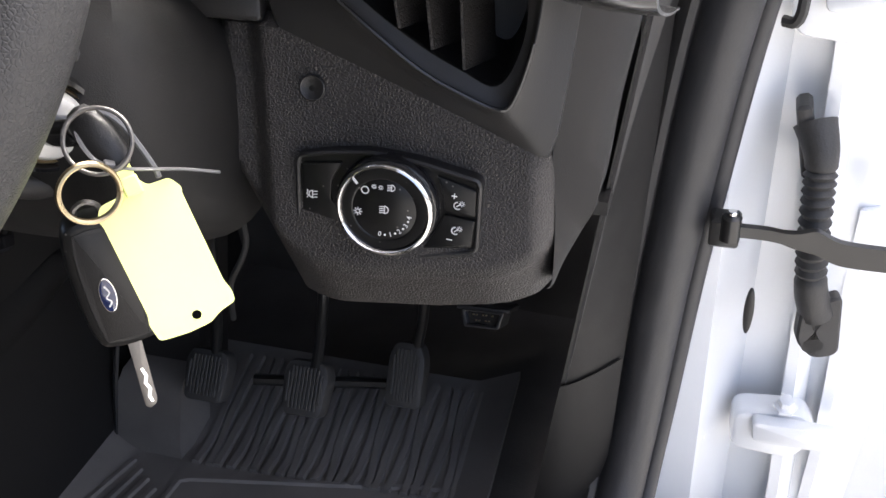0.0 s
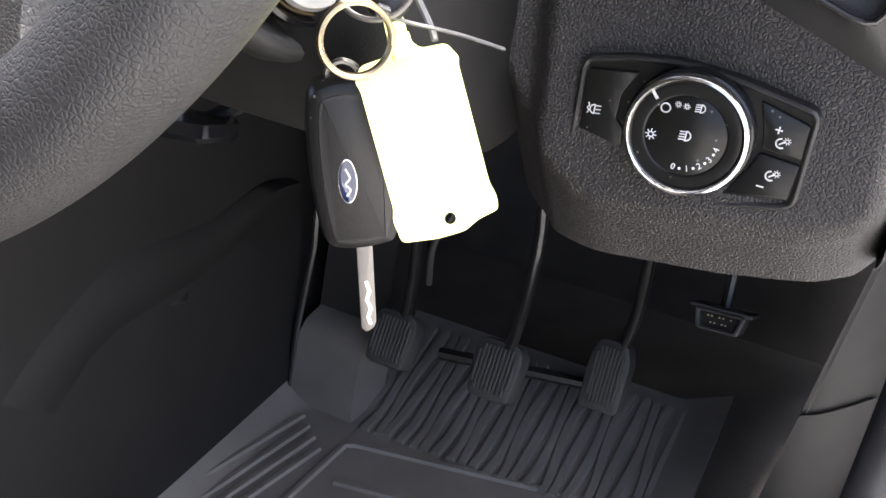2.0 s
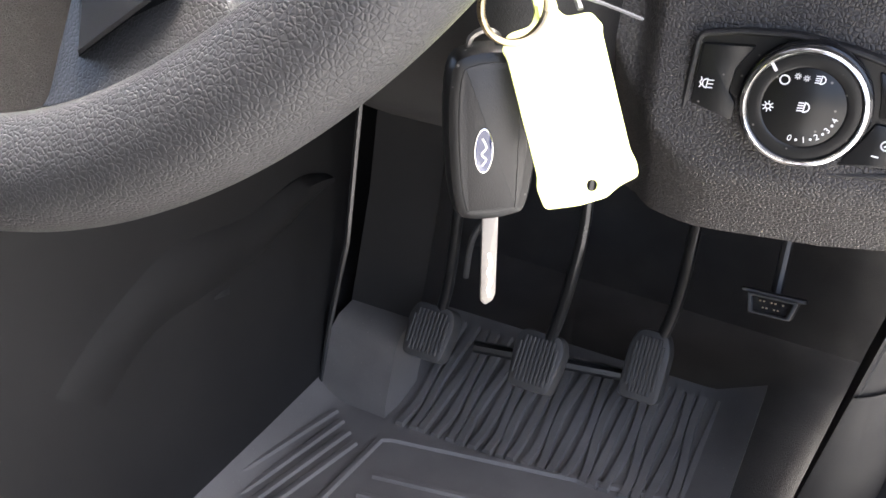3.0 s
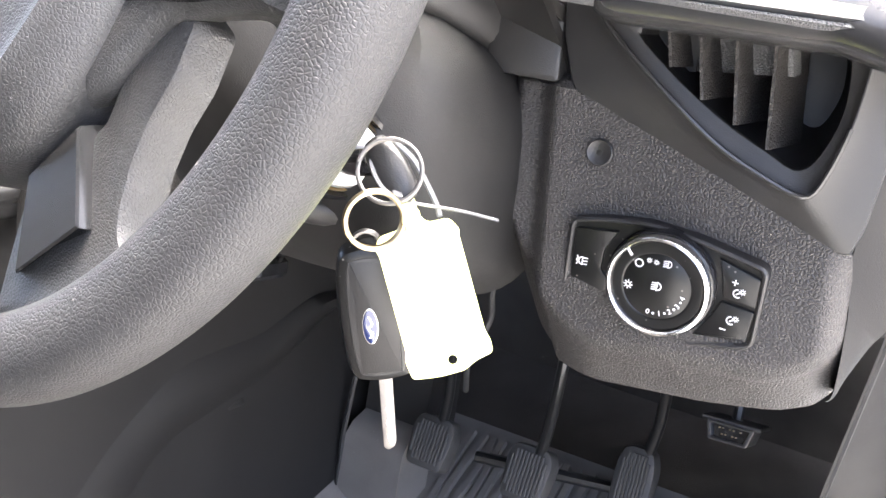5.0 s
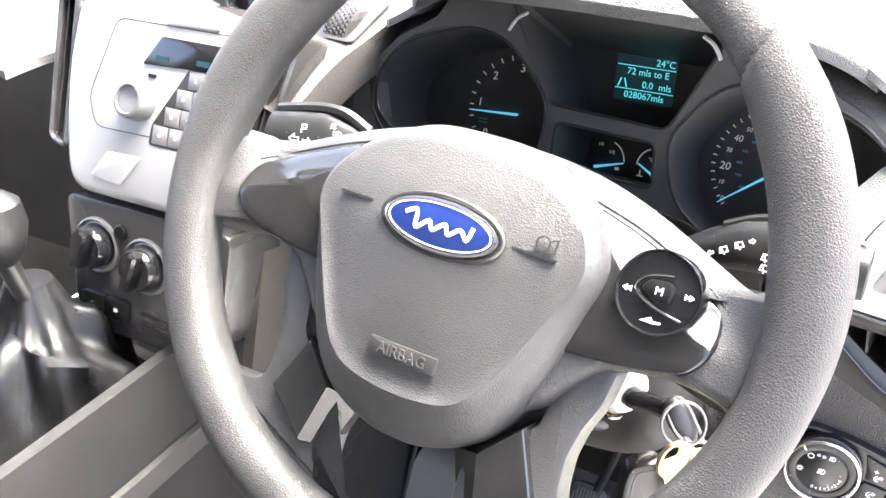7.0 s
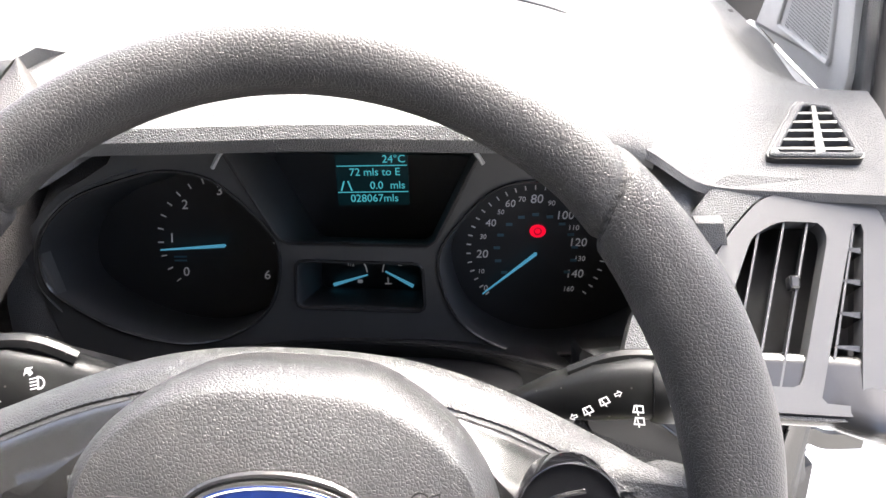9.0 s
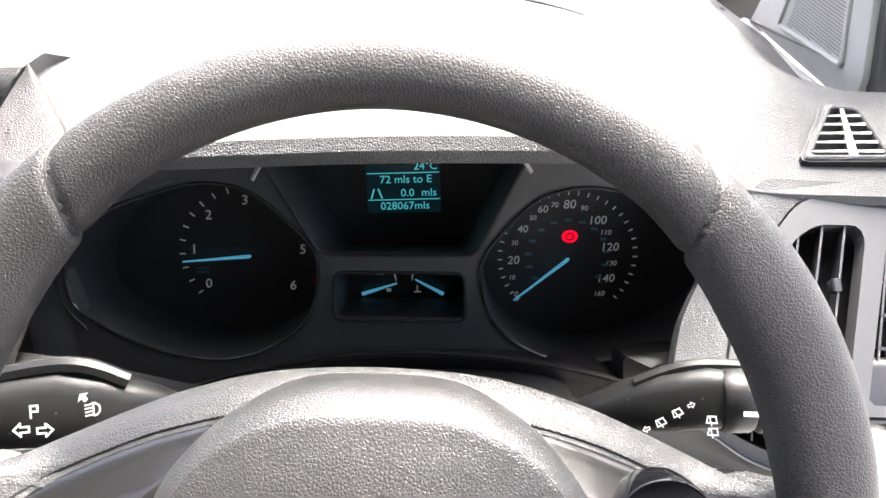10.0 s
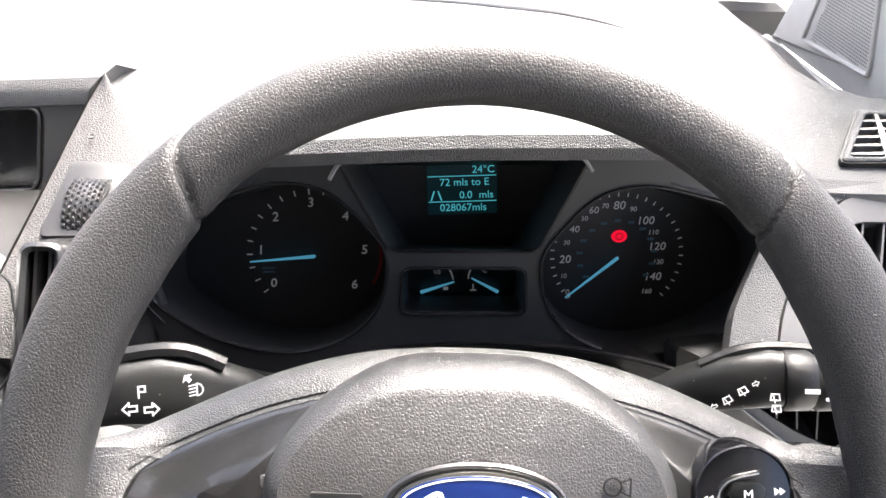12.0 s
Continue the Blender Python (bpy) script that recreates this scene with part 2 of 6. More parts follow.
def slab(poly, z0, z1, bev=0.0):
    if not bev:
        return loft([flat(poly, z0), flat(poly, z1)])
    return loft([flat(poly, z0), flat(poly, z1 - bev), flat(inset(poly, bev * 0.3), z1 - bev * 0.3), flat(inset(poly, bev), z1)])


def ring_frame(outer, inner, z0, z1, bev=0.0, n=96):
    o, i = resample(outer, n), resample(inner, n)
    best = min(range(n), key=lambda k: sum((o[j][0] - i[(j + k) % n][0]) ** 2 + (o[j][1] - i[(j + k) % n][1]) ** 2 for j in range(0, n, 6)))
    i = i[best:] + i[:best]
    rings = [flat(o, z0), flat(o, z1 - bev), flat(inset(o, bev), z1), flat(inset(i, -bev), z1), flat(i, z1 - bev), flat(i, z0)]
    return loft(rings, cyclic=True)


def holed(outer, holes, z, depth=0.0):
    """A plate with holes through it, with walls of that depth down behind the holes' edges and its rim."""
    bm = bmesh.new()
    edges = []
    for poly in [outer] + holes:
        vs = [bm.verts.new((p[0], p[1], z)) for p in poly]
        edges += [bm.edges.new((vs[k], vs[(k + 1) % len(vs)])) for k in range(len(vs))]
    bmesh.ops.triangle_fill(bm, edges=edges, use_beauty=True)
    bm.verts.index_update()
    g = Geo().add([v.co.copy() for v in bm.verts], [[v.index for v in f.verts] for f in bm.faces])
    bm.free()
    if depth:
        for poly in [outer] + holes:
            g.join(loft([flat(poly, z), flat(poly, z - depth)], False, False))
    return g


def lathe(profile, n=32):
    return loft([[Vector((r * math.cos(2 * math.pi * j / n), r * math.sin(2 * math.pi * j / n), z)) for j in range(n)] for r, z in profile])


def tube(path, r, n=10, flat_y=1.0, closed=False, up=(0, 0, 1)):
    P = [Vector(p) for p in path]
    m, rings = len(P), []
    side = None
    for i in range(m):
        t = (P[(i + 1) % m] - P[i - 1]) if closed else (P[min(i + 1, m - 1)] - P[max(i - 1, 0)])
        t.normalize()
        if side is None:
            side = t.cross(Vector(up))
            if side.length < 1e-3:
                side = t.cross(Vector((1, 0, 0)))
        side = (side - t * side.dot(t)).normalized()
        top = side.cross(t)
        rad = r[i] if isinstance(r, (list, tuple)) else r
        rings.append([P[i] + side * rad * math.cos(2 * math.pi * j / n) + top * rad * flat_y * math.sin(2 * math.pi * j / n) for j in range(n)])
    return loft(rings, cyclic=closed)


def box(x0, x1, y0, y1, z0, z1, bev=0.0):
    bev = min(bev, 0.45 * min(x1 - x0, y1 - y0, z1 - z0))
    p = rrect(x1 - x0, y1 - y0, bev, 2, (x0 + x1) / 2, (y0 + y1) / 2) if bev else [(x0, y0), (x1, y0), (x1, y1), (x0, y1)]
    if not bev:
        return slab(p, z0, z1)
    return loft([flat(inset(p, bev * 0.7), z0), flat(p, z0 + bev * 0.7), flat(p, z1 - bev * 0.7), flat(inset(p, bev * 0.7), z1)])


def sheet(fn, nu, nv, thick):
    """A curved sheet over the unit square, thickened by the vector thick."""
    top = [Vector(fn(i / nu, j / nv)) for i in range(nu + 1) for j in range(nv + 1)]
    t = Vector(thick)
    k, w = len(top), nv + 1
    faces = []
    for i in range(nu):
        for j in range(nv):
            a = i * w + j
            faces += [[a, a + 1, a + w + 1, a + w], [k + a, k + a + w, k + a + w + 1, k + a + 1]]
    rim = [j for j in range(w)] + [i * w + nv for i in range(1, nu + 1)] + [nu * w + j for j in range(nv - 1, -1, -1)] + [i * w for i in range(nu - 1, 0, -1)]
    for a, b in zip(rim, rim[1:] + rim[:1]):
        faces.append([a, b, k + b, k + a])
    return Geo().add(top + [p + t for p in top], faces)


def letters(text, size, depth=0.0002, align="CENTER", shear=0.0):
    c = bpy.data.curves.new("writing", "FONT")
    c.body, c.size, c.extrude, c.align_x, c.align_y, c.shear = text, size, depth / 2, align, "CENTER", shear
    c.resolution_u = 3
    ob = bpy.data.objects.new("writing", c)
    scene.collection.objects.link(ob)
    mesh = bpy.data.meshes.new_from_object(ob.evaluated_get(bpy.context.evaluated_depsgraph_get()))
    g = Geo().add([v.co.copy() for v in mesh.vertices], [list(p.vertices) for p in mesh.polygons])
    bpy.data.objects.remove(ob)
    bpy.data.meshes.remove(mesh)
    bpy.data.curves.remove(c)
    return g


def at(x, y, z=0.0, turn=0.0):
    return Matrix.Translation((x, y, z)) @ Matrix.Rotation(radians(turn), 4, "Z")


def stroke(pts, w, z0, z1):
    """A drawn line of that width."""
    P = [Vector(p) for p in pts]
    g = Geo()
    for a, b in zip(P, P[1:]):
        d = (b - a).normalized() * w / 2
        s = Vector((-d.y, d.x))
        g.join(slab([tuple(a - d + s), tuple(a - d - s), tuple(b + d - s), tuple(b + d + s)], z0, z1))
    return g


def arc(r, a0, a1, n=10, cx=0.0, cy=0.0):
    return [(cx + r * math.cos(radians(a0 + (a1 - a0) * i / n)), cy + r * math.sin(radians(a0 + (a1 - a0) * i / n))) for i in range(n + 1)]

# ---- the cab ----
XR, XL = 0.40, -1.06  # inner faces of the driver's and passenger's sides


def structure(name, geo, mat, label, category):
    return tagged(part(name, geo, mat), label=label, category=category, kind="structure")


structure("ground", box(-40, 40, -40, 60, -0.52, -0.46), TARMAC, "pale concrete yard outside the van", "ground")
structure("floor", box(XL, XR, -1.1, 0.85, -0.09, -0.055), CARPET, "dark carpeted cab floor under the rubber mat", "floor")
structure("ceiling", box(XL, XR, -1.1, -0.12, 1.24, 1.28), LINING, "pale grey cab headlining", "ceiling")
structure("wall_rear", box(XL, XR, -1.14, -1.1, -0.05, 1.28), LINING, "grey bulkhead panel behind the seats", "wall")
structure("wall_left", holed([(-1.1, -0.05), (0.75, -0.05), (1.1, 0.62), (-0.12, 1.26), (-1.1, 1.26)],
          [[(-0.6, 0.62), (0.75, 0.62), (-0.1, 1.15), (-0.6, 1.17)]], 0, 0.05).moved(axes((XL, 0, 0), (0, 1, 0), (0, 0, 1))),
          LINING, "passenger door side with its window opening", "wall")
structure("wall_front", box(XL, XR, 0.80, 0.84, -0.09, 0.64), CARPET, "dark carpeted bulkhead at the end of the footwell", "wall")
# Roof rail above the open driver's door and the pillar behind it.
structure("trim", box(XR - 0.02, XR + 0.05, -1.1, -0.12, 1.18, 1.28, 0.01), LINING, "pale roof rail over the door opening", "trim")
structure("trim", box(XR - 0.03, XR + 0.05, -1.1, -0.75, -0.05, 1.2, 0.02), LINING, "grey door pillar behind the driver", "trim")
structure("trim", box(XR - 0.06, XR + 0.06, -0.8, 0.32, -0.1, -0.02, 0.02), PAINT, "white painted door sill", "trim")

PLACE = PILLARS
# Front pillars with the small speaker triangle on the driver's.
for x, side in ((XR + 0.02, 1), (XL - 0.02, -1)):
    structure("a_pillar_trim", tube(smooth([(x, 1.16, 0.62), (x - 0.01 * side, 0.85, 0.80), (x - 0.02 * side, 0.4, 1.02), (x - 0.04 * side, -0.13, 1.25)], 6, False), 0.05, 12, 0.6), PILLAR, "grey moulded windscreen pillar trim", "pillar")
structure("windscreen", sheet(lambda u, v: (XL + (XR - XL) * u, 1.16 - 1.28 * v + 0.05 * math.sin(math.pi * u), 0.64 + 0.62 * v), 16, 8, (0, 0.003, 0.004)), GLASS, "clear curved windscreen glass", "windscreen").visible_shadow = False
PLACE = STRAIGHT
# ---- dashboard ----
dash = thing("dashboard", "dark grey grained plastic dashboard of a small van", "dashboard")


PLACE = DIALS


def ease(t):
    t = min(1.0, max(0.0, t))
    return t * t * (3 - 2 * t)


def top_z(x, y):
    z = 0.685 + 0.02 * min(1, max(0, (y - 0.25) / 0.3)) - 0.05 * max(0, y - 0.7)
    hood = math.exp(-((x - 0.005) / 0.175) ** 6) * 0.047 * max(0, 1 - max(0, y - 0.3) / 0.45)
    pod = math.exp(-((x + 0.4) / 0.15) ** 6) * 0.034 * max(0, 1 - max(0, y - 0.45) / 0.4)
    far = min(1.0, max(0.0, (y - 0.40) / 0.1)) * min(1.0, max(0.0, (x - 0.26) / 0.07))
    right = -0.012 * max(0, (x - 0.2) / 0.2) - 0.05 * far * far * (3 - 2 * far)
    dip = 0.023 * ease((x - 0.172) / 0.05) * (1 - ease((y - 0.2805) / 0.12))
    return z + hood + pod + right - dip


def top_front(x):
    """Front edge of the top, set back over the display recess."""
    if x < -0.56 or x > -0.19:
        return 0.252 + 0.0405 * ease((x - 0.172) / 0.05)
    return 0.252 + 0.15 * min(1.0, (x + 0.56) / 0.03, (-0.19 - x) / 0.065)


def top(u, v):
    x = -1.04 + 1.385 * u
    y = top_front(x) + (1.152 - top_front(x)) * v
    return (x, y, top_z(x, y))


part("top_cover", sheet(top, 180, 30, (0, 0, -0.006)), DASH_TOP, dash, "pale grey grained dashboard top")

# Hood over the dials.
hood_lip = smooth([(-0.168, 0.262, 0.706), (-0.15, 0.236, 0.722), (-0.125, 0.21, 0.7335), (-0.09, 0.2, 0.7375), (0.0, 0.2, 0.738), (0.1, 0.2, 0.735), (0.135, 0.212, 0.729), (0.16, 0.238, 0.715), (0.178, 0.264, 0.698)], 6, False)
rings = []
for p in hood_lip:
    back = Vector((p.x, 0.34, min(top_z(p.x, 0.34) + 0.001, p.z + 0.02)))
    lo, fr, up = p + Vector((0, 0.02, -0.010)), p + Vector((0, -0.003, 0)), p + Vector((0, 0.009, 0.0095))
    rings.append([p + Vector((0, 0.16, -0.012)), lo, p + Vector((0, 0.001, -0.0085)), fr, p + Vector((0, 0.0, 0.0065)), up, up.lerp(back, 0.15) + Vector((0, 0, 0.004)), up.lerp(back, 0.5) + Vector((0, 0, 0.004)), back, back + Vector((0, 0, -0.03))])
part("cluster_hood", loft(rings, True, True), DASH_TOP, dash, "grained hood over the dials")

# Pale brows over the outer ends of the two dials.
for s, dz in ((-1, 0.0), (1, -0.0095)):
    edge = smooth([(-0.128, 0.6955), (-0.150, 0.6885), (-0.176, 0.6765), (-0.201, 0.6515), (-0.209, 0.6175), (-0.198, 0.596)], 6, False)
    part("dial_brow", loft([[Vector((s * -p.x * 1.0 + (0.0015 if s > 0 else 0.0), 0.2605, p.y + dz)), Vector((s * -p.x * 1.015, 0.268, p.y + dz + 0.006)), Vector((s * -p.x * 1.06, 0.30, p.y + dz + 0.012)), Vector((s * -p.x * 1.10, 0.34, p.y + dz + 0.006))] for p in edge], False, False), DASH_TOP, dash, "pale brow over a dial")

PLACE = STRAIGHT
# Knee panel with the light switch: a raised field, a sunk strip beside the column and a lower edge rolled back.
KNEE = axes((0.16, 0.1475, 0.489), (1, 0.20, 0), (0, 0.27, 1))


def along(line, x):
    for (x0, y0), (x1, y1) in zip(line, line[1:]):
        if x <= x1 or (x1, y1) == line[-1]:
            return y0 + (y1 - y0) * (x - x0) / (x1 - x0)


knee_top = [(-0.062, 0.0800), (-0.0155, 0.0762), (0.0036, 0.0680), (0.0256, 0.0579), (0.0522, 0.0454), (0.0709, 0.0363), (0.112, 0.0165)]
knee_low = [(-0.062, -0.0560), (-0.03, -0.0635), (0.0, -0.0660), (0.0526, -0.0655), (0.09, -0.0610), (0.104, -0.0565), (0.112, -0.0500)]


def knee(u, v):
    left = -0.0515 - 0.0095 * (1 - v)
    x = left + (0.1115 - left) * u
    y = along(knee_low, x) + (along(knee_top, x) - along(knee_low, x)) * v
    foot = -0.0455 + 0.032 * max(0.0, (0.008 - x) / 0.042) ** 2 + 0.016 * max(0.0, (x - 0.075) / 0.035) ** 2
    raised = ease((x + 0.0345) / 0.013)
    z = -0.010 * (1 - raised) - 0.0045 * (1 - ease((y - foot) / 0.011)) - 0.95 * max(0.0, foot + 0.003 - y)
    z -= 0.010 * max(0.0, (x - 0.100) / 0.0115) ** 2 + 0.012 * max(0.0, (left + 0.01 - x) / 0.01) ** 2
    return KNEE @ Vector((x, y, z))


part("knee_panel", sheet(knee, 90, 70, (0, 0.01, 0.004)), DASH, dash, "grained knee panel round the light switch")
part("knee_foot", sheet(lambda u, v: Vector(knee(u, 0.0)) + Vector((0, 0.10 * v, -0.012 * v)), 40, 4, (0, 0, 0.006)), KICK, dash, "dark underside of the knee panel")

PLACE = DIALS
# Long windscreen demister slot far out on the top.
slot = smooth([(-0.06, 0.705), (0.0, 0.66), (0.05, 0.603), (0.096, 0.548), (0.14, 0.50)], 8, False)
part("screen_slot", tube([(p.x, p.y, top_z(p.x, p.y) + 0.001) for p in slot], [0.001 + 0.004 * math.sin(math.pi * i / (len(slot) - 1)) for i in range(len(slot))], 8, 0.35), BLACK, dash, "long dark demister slot")
PLACE = STRAIGHT
# ---- steering wheel ----
WHEEL_AT = axes((0, 0, 0.66), (1, 0, 0), (0, 0.5118, 0.8591)) @ pose(0, 0, -0.0074, 0, 0, -0.6)
wheel = thing("steering_wheel", "dark grey grained steering wheel with a four-arm hub", "steering wheel", WHEEL_AT)
RC = 0.1740
RIM_SET = pose(0.001, 0.0008, 0.0024, 0.6, -0.08, 0)


def bend(a, mid, width):
    d = abs((math.degrees(a) - mid + 180) % 360 - 180)
    return max(0.0, 1 - d / width)


def seam_step(a, b):
    """Swell of the grips, which start at a groove that runs slanting across the section."""
    f = min(1.0, max(0.0, (185 - (math.degrees(b) + 20) % 360 + 20) / 205)) ** 1.5
    d = 90 - abs((math.degrees(a) - 90 + 180) % 360 - 180) - (43.5 + 9 * f)
    return 0.0011 * (1 - ease((d + 0.3) / 0.8)) - 0.0016 * math.exp(-((d - 0.4) / 0.75) ** 2)


def rim_point(a, b, lift=0.0):
    """A point of the rim: a round the wheel, b round its section. It is fuller at the grips and lower down."""
    grip = min(1.0, 1.5 * (bend(a, 22, 30) + bend(a, 158, 30)))
    w = 0.0147 - 0.0008 * bend(a, 90, 45) + 0.0032 * grip
    h = 0.0150 + lift
    rc = RC + 0.0002 - 0.5 * (w - 0.0147)
    lift += seam_step(a, b)
    h += seam_step(a, b)
    c, d = math.cos(b), math.sin(b)
    q = rc + (w + lift) * math.copysign(abs(c) ** 0.82, c)
    h *= math.copysign(abs(d) ** 0.82, d)
    return RIM_SET @ Vector((q * math.cos(a), q * math.sin(a), h))


part("rim", loft([[rim_point(2 * math.pi * i / 540, 2 * math.pi * j / 40) for j in range(40)] for i in range(540)], cyclic=True), WHEEL, wheel)
# Two moulded seams across the upper rim.
for a0, a1 in ((43.5, 52.5), (136.5, 127.5)):
    line = [rim_point(radians(a0 + (a1 - a0) * (i / 16) ** 1.5), radians(185 - i * 205 / 16), -0.0004) for i in range(17)]
    part("seam", tube(line, 0.0006, 6), BLACK, wheel, "dark moulded seam")


def mirrored(right):
    return right + [(-x, y) for x, y in reversed(right) if abs(x) > 1e-6]


# The foam body behind the pad. Its upper shoulder sinks back towards the column.
shoulder = [(0.0, 0.0590), (0.033, 0.0575), (0.058, 0.0535), (0.083, 0.0462), (0.107, 0.0365), (0.128, 0.0270), (0.145, 0.0205), (0.157, 0.0195), (0.168, 0.024)]


def sunk(x, y):
    """How far the foam and its trims lie back below the flat of the hub, near the upper edge."""
    ax = min(abs(x), 0.1679)
    for (x0, y0), (x1, y1) in zip(shoulder, shoulder[1:]):
        if x0 <= ax <= x1:
            edge = y0 + (y1 - y0) * (ax - x0) / (x1 - x0)
    fade = min(1.0, max(0.0, (0.160 - ax) / 0.03))
    return 0.029 * max(0.0, min(1.0, 1 - (edge - y) / 0.034)) ** 0.85 * fade


def sink(g):
    for p in g.v:
        p.z -= sunk(p.x, p.y)
    return g


body = resample([(p.x, p.y) for p in smooth(mirrored(shoulder + [(0.171, 0.008), (0.170, -0.012), (0.164, -0.040), (0.15, -0.034), (0.128, -0.0315), (0.098, -0.037), (0.084, -0.050), (0.066, -0.07), (0.02, -0.09), (0.0, -0.09)]), 4)], 150)
part("hub_body", sink(loft([flat([(x * 0.72, y * 0.8) for x, y in body], -0.030), flat([(x * 0.9, y * 0.94) for x, y in body], -0.018), flat(inset(body, 0.002), -0.010), flat(body, -0.005), flat(inset(body, 0.0012), -0.001), flat(inset(body, 0.0035), 0.0022)] + [flat([(x * k, y * k) for x, y in inset(body, 0.006)], 0.0042) for k in (1.0, 0.94, 0.88, 0.8, 0.7, 0.55, 0.3)])), PAD, wheel, sharp=40)
insert = [(0.062, 0.0385), (0.085, 0.0318), (0.105, 0.0240), (0.125, 0.0145), (0.139, 0.0060), (0.1425, -0.006), (0.1405, -0.0165), (0.1335, -0.0262), (0.12, -0.0292), (0.1, -0.0328), (0.0768, -0.0350), (0.05, -0.04)]
arm = [(0.038, -0.112), (0.0385, -0.1352), (0.0392, -0.146), (0.034, -0.156), (0.010, -0.163), (0.035, -0.1705), (0.075, -0.156), (0.105, -0.137), (0.128, -0.116), (0.107, -0.1145), (0.097, -0.1130), (0.0935, -0.1085), (0.0915, -0.1), (0.0908, -0.085), (0.0935, -0.07), (0.0995, -0.055), (0.102, -0.036), (0.09, -0.028), (0.072, -0.034), (0.0735, -0.055), (0.0705, -0.0755), (0.055, -0.09)]
side_trim = [(0.055, -0.030), (0.078, -0.033), (0.0775, -0.055), (0.0725, -0.0755), (0.067, -0.088), (0.03, -0.100), (0.04, -0.07)]
for s in (1, -1):
    flip = (lambda q: [(s * x, y) for x, y in q]) if s > 0 else (lambda q: [(-x, y) for x, y in reversed(q)])
    face = rounded(flip(insert), 0.005, 3)
    mid = (s * 0.1, 0.0)
    rings = [flat(face, -0.004), flat(face, 0.0045), flat(inset(face, 0.0009), 0.0058), flat(inset(face, 0.0022), 0.0064)]
    rings += [flat([(mid[0] + (x - mid[0]) * k, y * k) for x, y in inset(face, 0.0022)], 0.0066) for k in (0.85, 0.7, 0.5, 0.25, 0.05)]
    part("spoke_insert", sink(loft(rings)), INSERT, wheel, "smooth satin grey spoke trim")
    part("lower_spoke", slab(rounded(flip(arm), 0.003, 3), -0.022, -0.0035, 0.004), PAD, wheel)
    # The faceted block on the lower arm: front, inner bevel and outer wall.
    quad = [(0.0460, -0.1000), (0.0548, -0.1335), (0.0812, -0.1110), (0.0662, -0.0788)]
    wide = [(0.0300, -0.1040), (0.0415, -0.1340), (0.0822, -0.1105), (0.0690, -0.0745)]
    order = (lambda q: q) if s > 0 else (lambda q: [q[0], q[3], q[2], q[1]])
    part("lower_spoke_insert", loft([flat(order([(s * x, y) for x, y in wide]), -0.020), flat(order([(s * x, y) for x, y in wide[:2]] + [(s * x, y) for x, y in wide[2:]]), -0.0105), flat(order([(s * x, y) for x, y in quad]), 0.0012), flat(inset(order([(s * x, y) for x, y in quad]), 0.0012), 0.0020)]), INSERT, wheel, "faceted satin grey spoke trim", sharp=20)
    part("side_trim", slab(rounded(flip(side_trim), 0.003), -0.024, -0.016, 0.002), INSERT, wheel, "smooth satin grey side trim")
    # Stitched line above the insert.
    sew = smooth([(0.061, 0.0405), (0.085, 0.0340), (0.105, 0.0262), (0.126, 0.0165), (0.141, 0.0075)], 16, False)
    part("stitching", tube([(s * p.x, p.y + 0.00025 * (-1) ** i, 0.0046 - sunk(p.x, p.y)) for i, p in enumerate(sew)], 0.00055, 6), BLACK, wheel, "dark stitching")

pad_half = [(0.0, 0.0575), (0.031, 0.0555), (0.0525, 0.0457), (0.0695, 0.0325), (0.0815, 0.016), (0.0845, 0.002), (0.081, -0.0145), (0.0745, -0.04), (0.066, -0.064), (0.057, -0.0815), (0.046, -0.0945), (0.032, -0.103), (0.015, -0.1085), (0.0, -0.1095)]
ridge_half = [(0.0, 0.047), (0.030, 0.0455), (0.052, 0.037), (0.068, 0.0235), (0.0755, 0.009), (0.0755, -0.002), (0.0685, -0.018), (0.0565, -0.045), (0.0455, -0.066), (0.038, -0.0745), (0.028, -0.080), (0.012, -0.083), (0.0, -0.0835)]


pad_out, pad_in = (by_turns([tuple(p) for p in smooth(mirrored(h), 8)], (0.0, -0.02), 120) for h in (pad_half, ridge_half))


def pad_ring(k, z, ridge=0.0):
    """A ring of the pad: k from 0 at its outline to 1 at the raised ridge, and on to 2 at its middle."""
    ring = []
    for (x0, y0), (x1, y1) in zip(pad_out, pad_in):
        x, y = (x0 + (x1 - x0) * k, y0 + (y1 - y0) * k) if k <= 1 else (x1 * (2 - k), (y1 + 0.02) * (2 - k) - 0.02)
        low = min(1.0, max(0.0, (0.03 - y) / 0.05))
        drop = 0.003 * (x / 0.08) ** 2 + 0.009 * max(0.0, (y + 0.005) / 0.06) ** 2
        ring.append(Vector((x, y, z + ridge * low - drop)))
    return ring


pad = part("airbag_cover", loft([pad_ring(0.05, -0.028), pad_ring(0.0, -0.006), pad_ring(0.0, 0.004), pad_ring(0.06, 0.0078), pad_ring(0.16, 0.0112), pad_ring(0.3, 0.0142), pad_ring(0.5, 0.0172), pad_ring(0.7, 0.0194), pad_ring(0.86, 0.0207, 0.0004), pad_ring(0.95, 0.0212, 0.0016), pad_ring(1.0, 0.0215, 0.0022), pad_ring(1.04, 0.0217, 0.0012), pad_ring(1.09, 0.0219, 0.0002), pad_ring(1.16, 0.0223), pad_ring(1.3, 0.0233), pad_ring(1.5, 0.0245), pad_ring(1.75, 0.0255), pad_ring(1.95, 0.0259)]), PAD, wheel, "grained airbag cover")
badge = part("badge", slab(circle(0.0325, 64, 0, 0, 0.0135), 0.022, 0.0275, 0.0012), CHROME, wheel, "oval chrome-edged blue badge", m=at(0.0006, 0.0042, 0, 0.5))
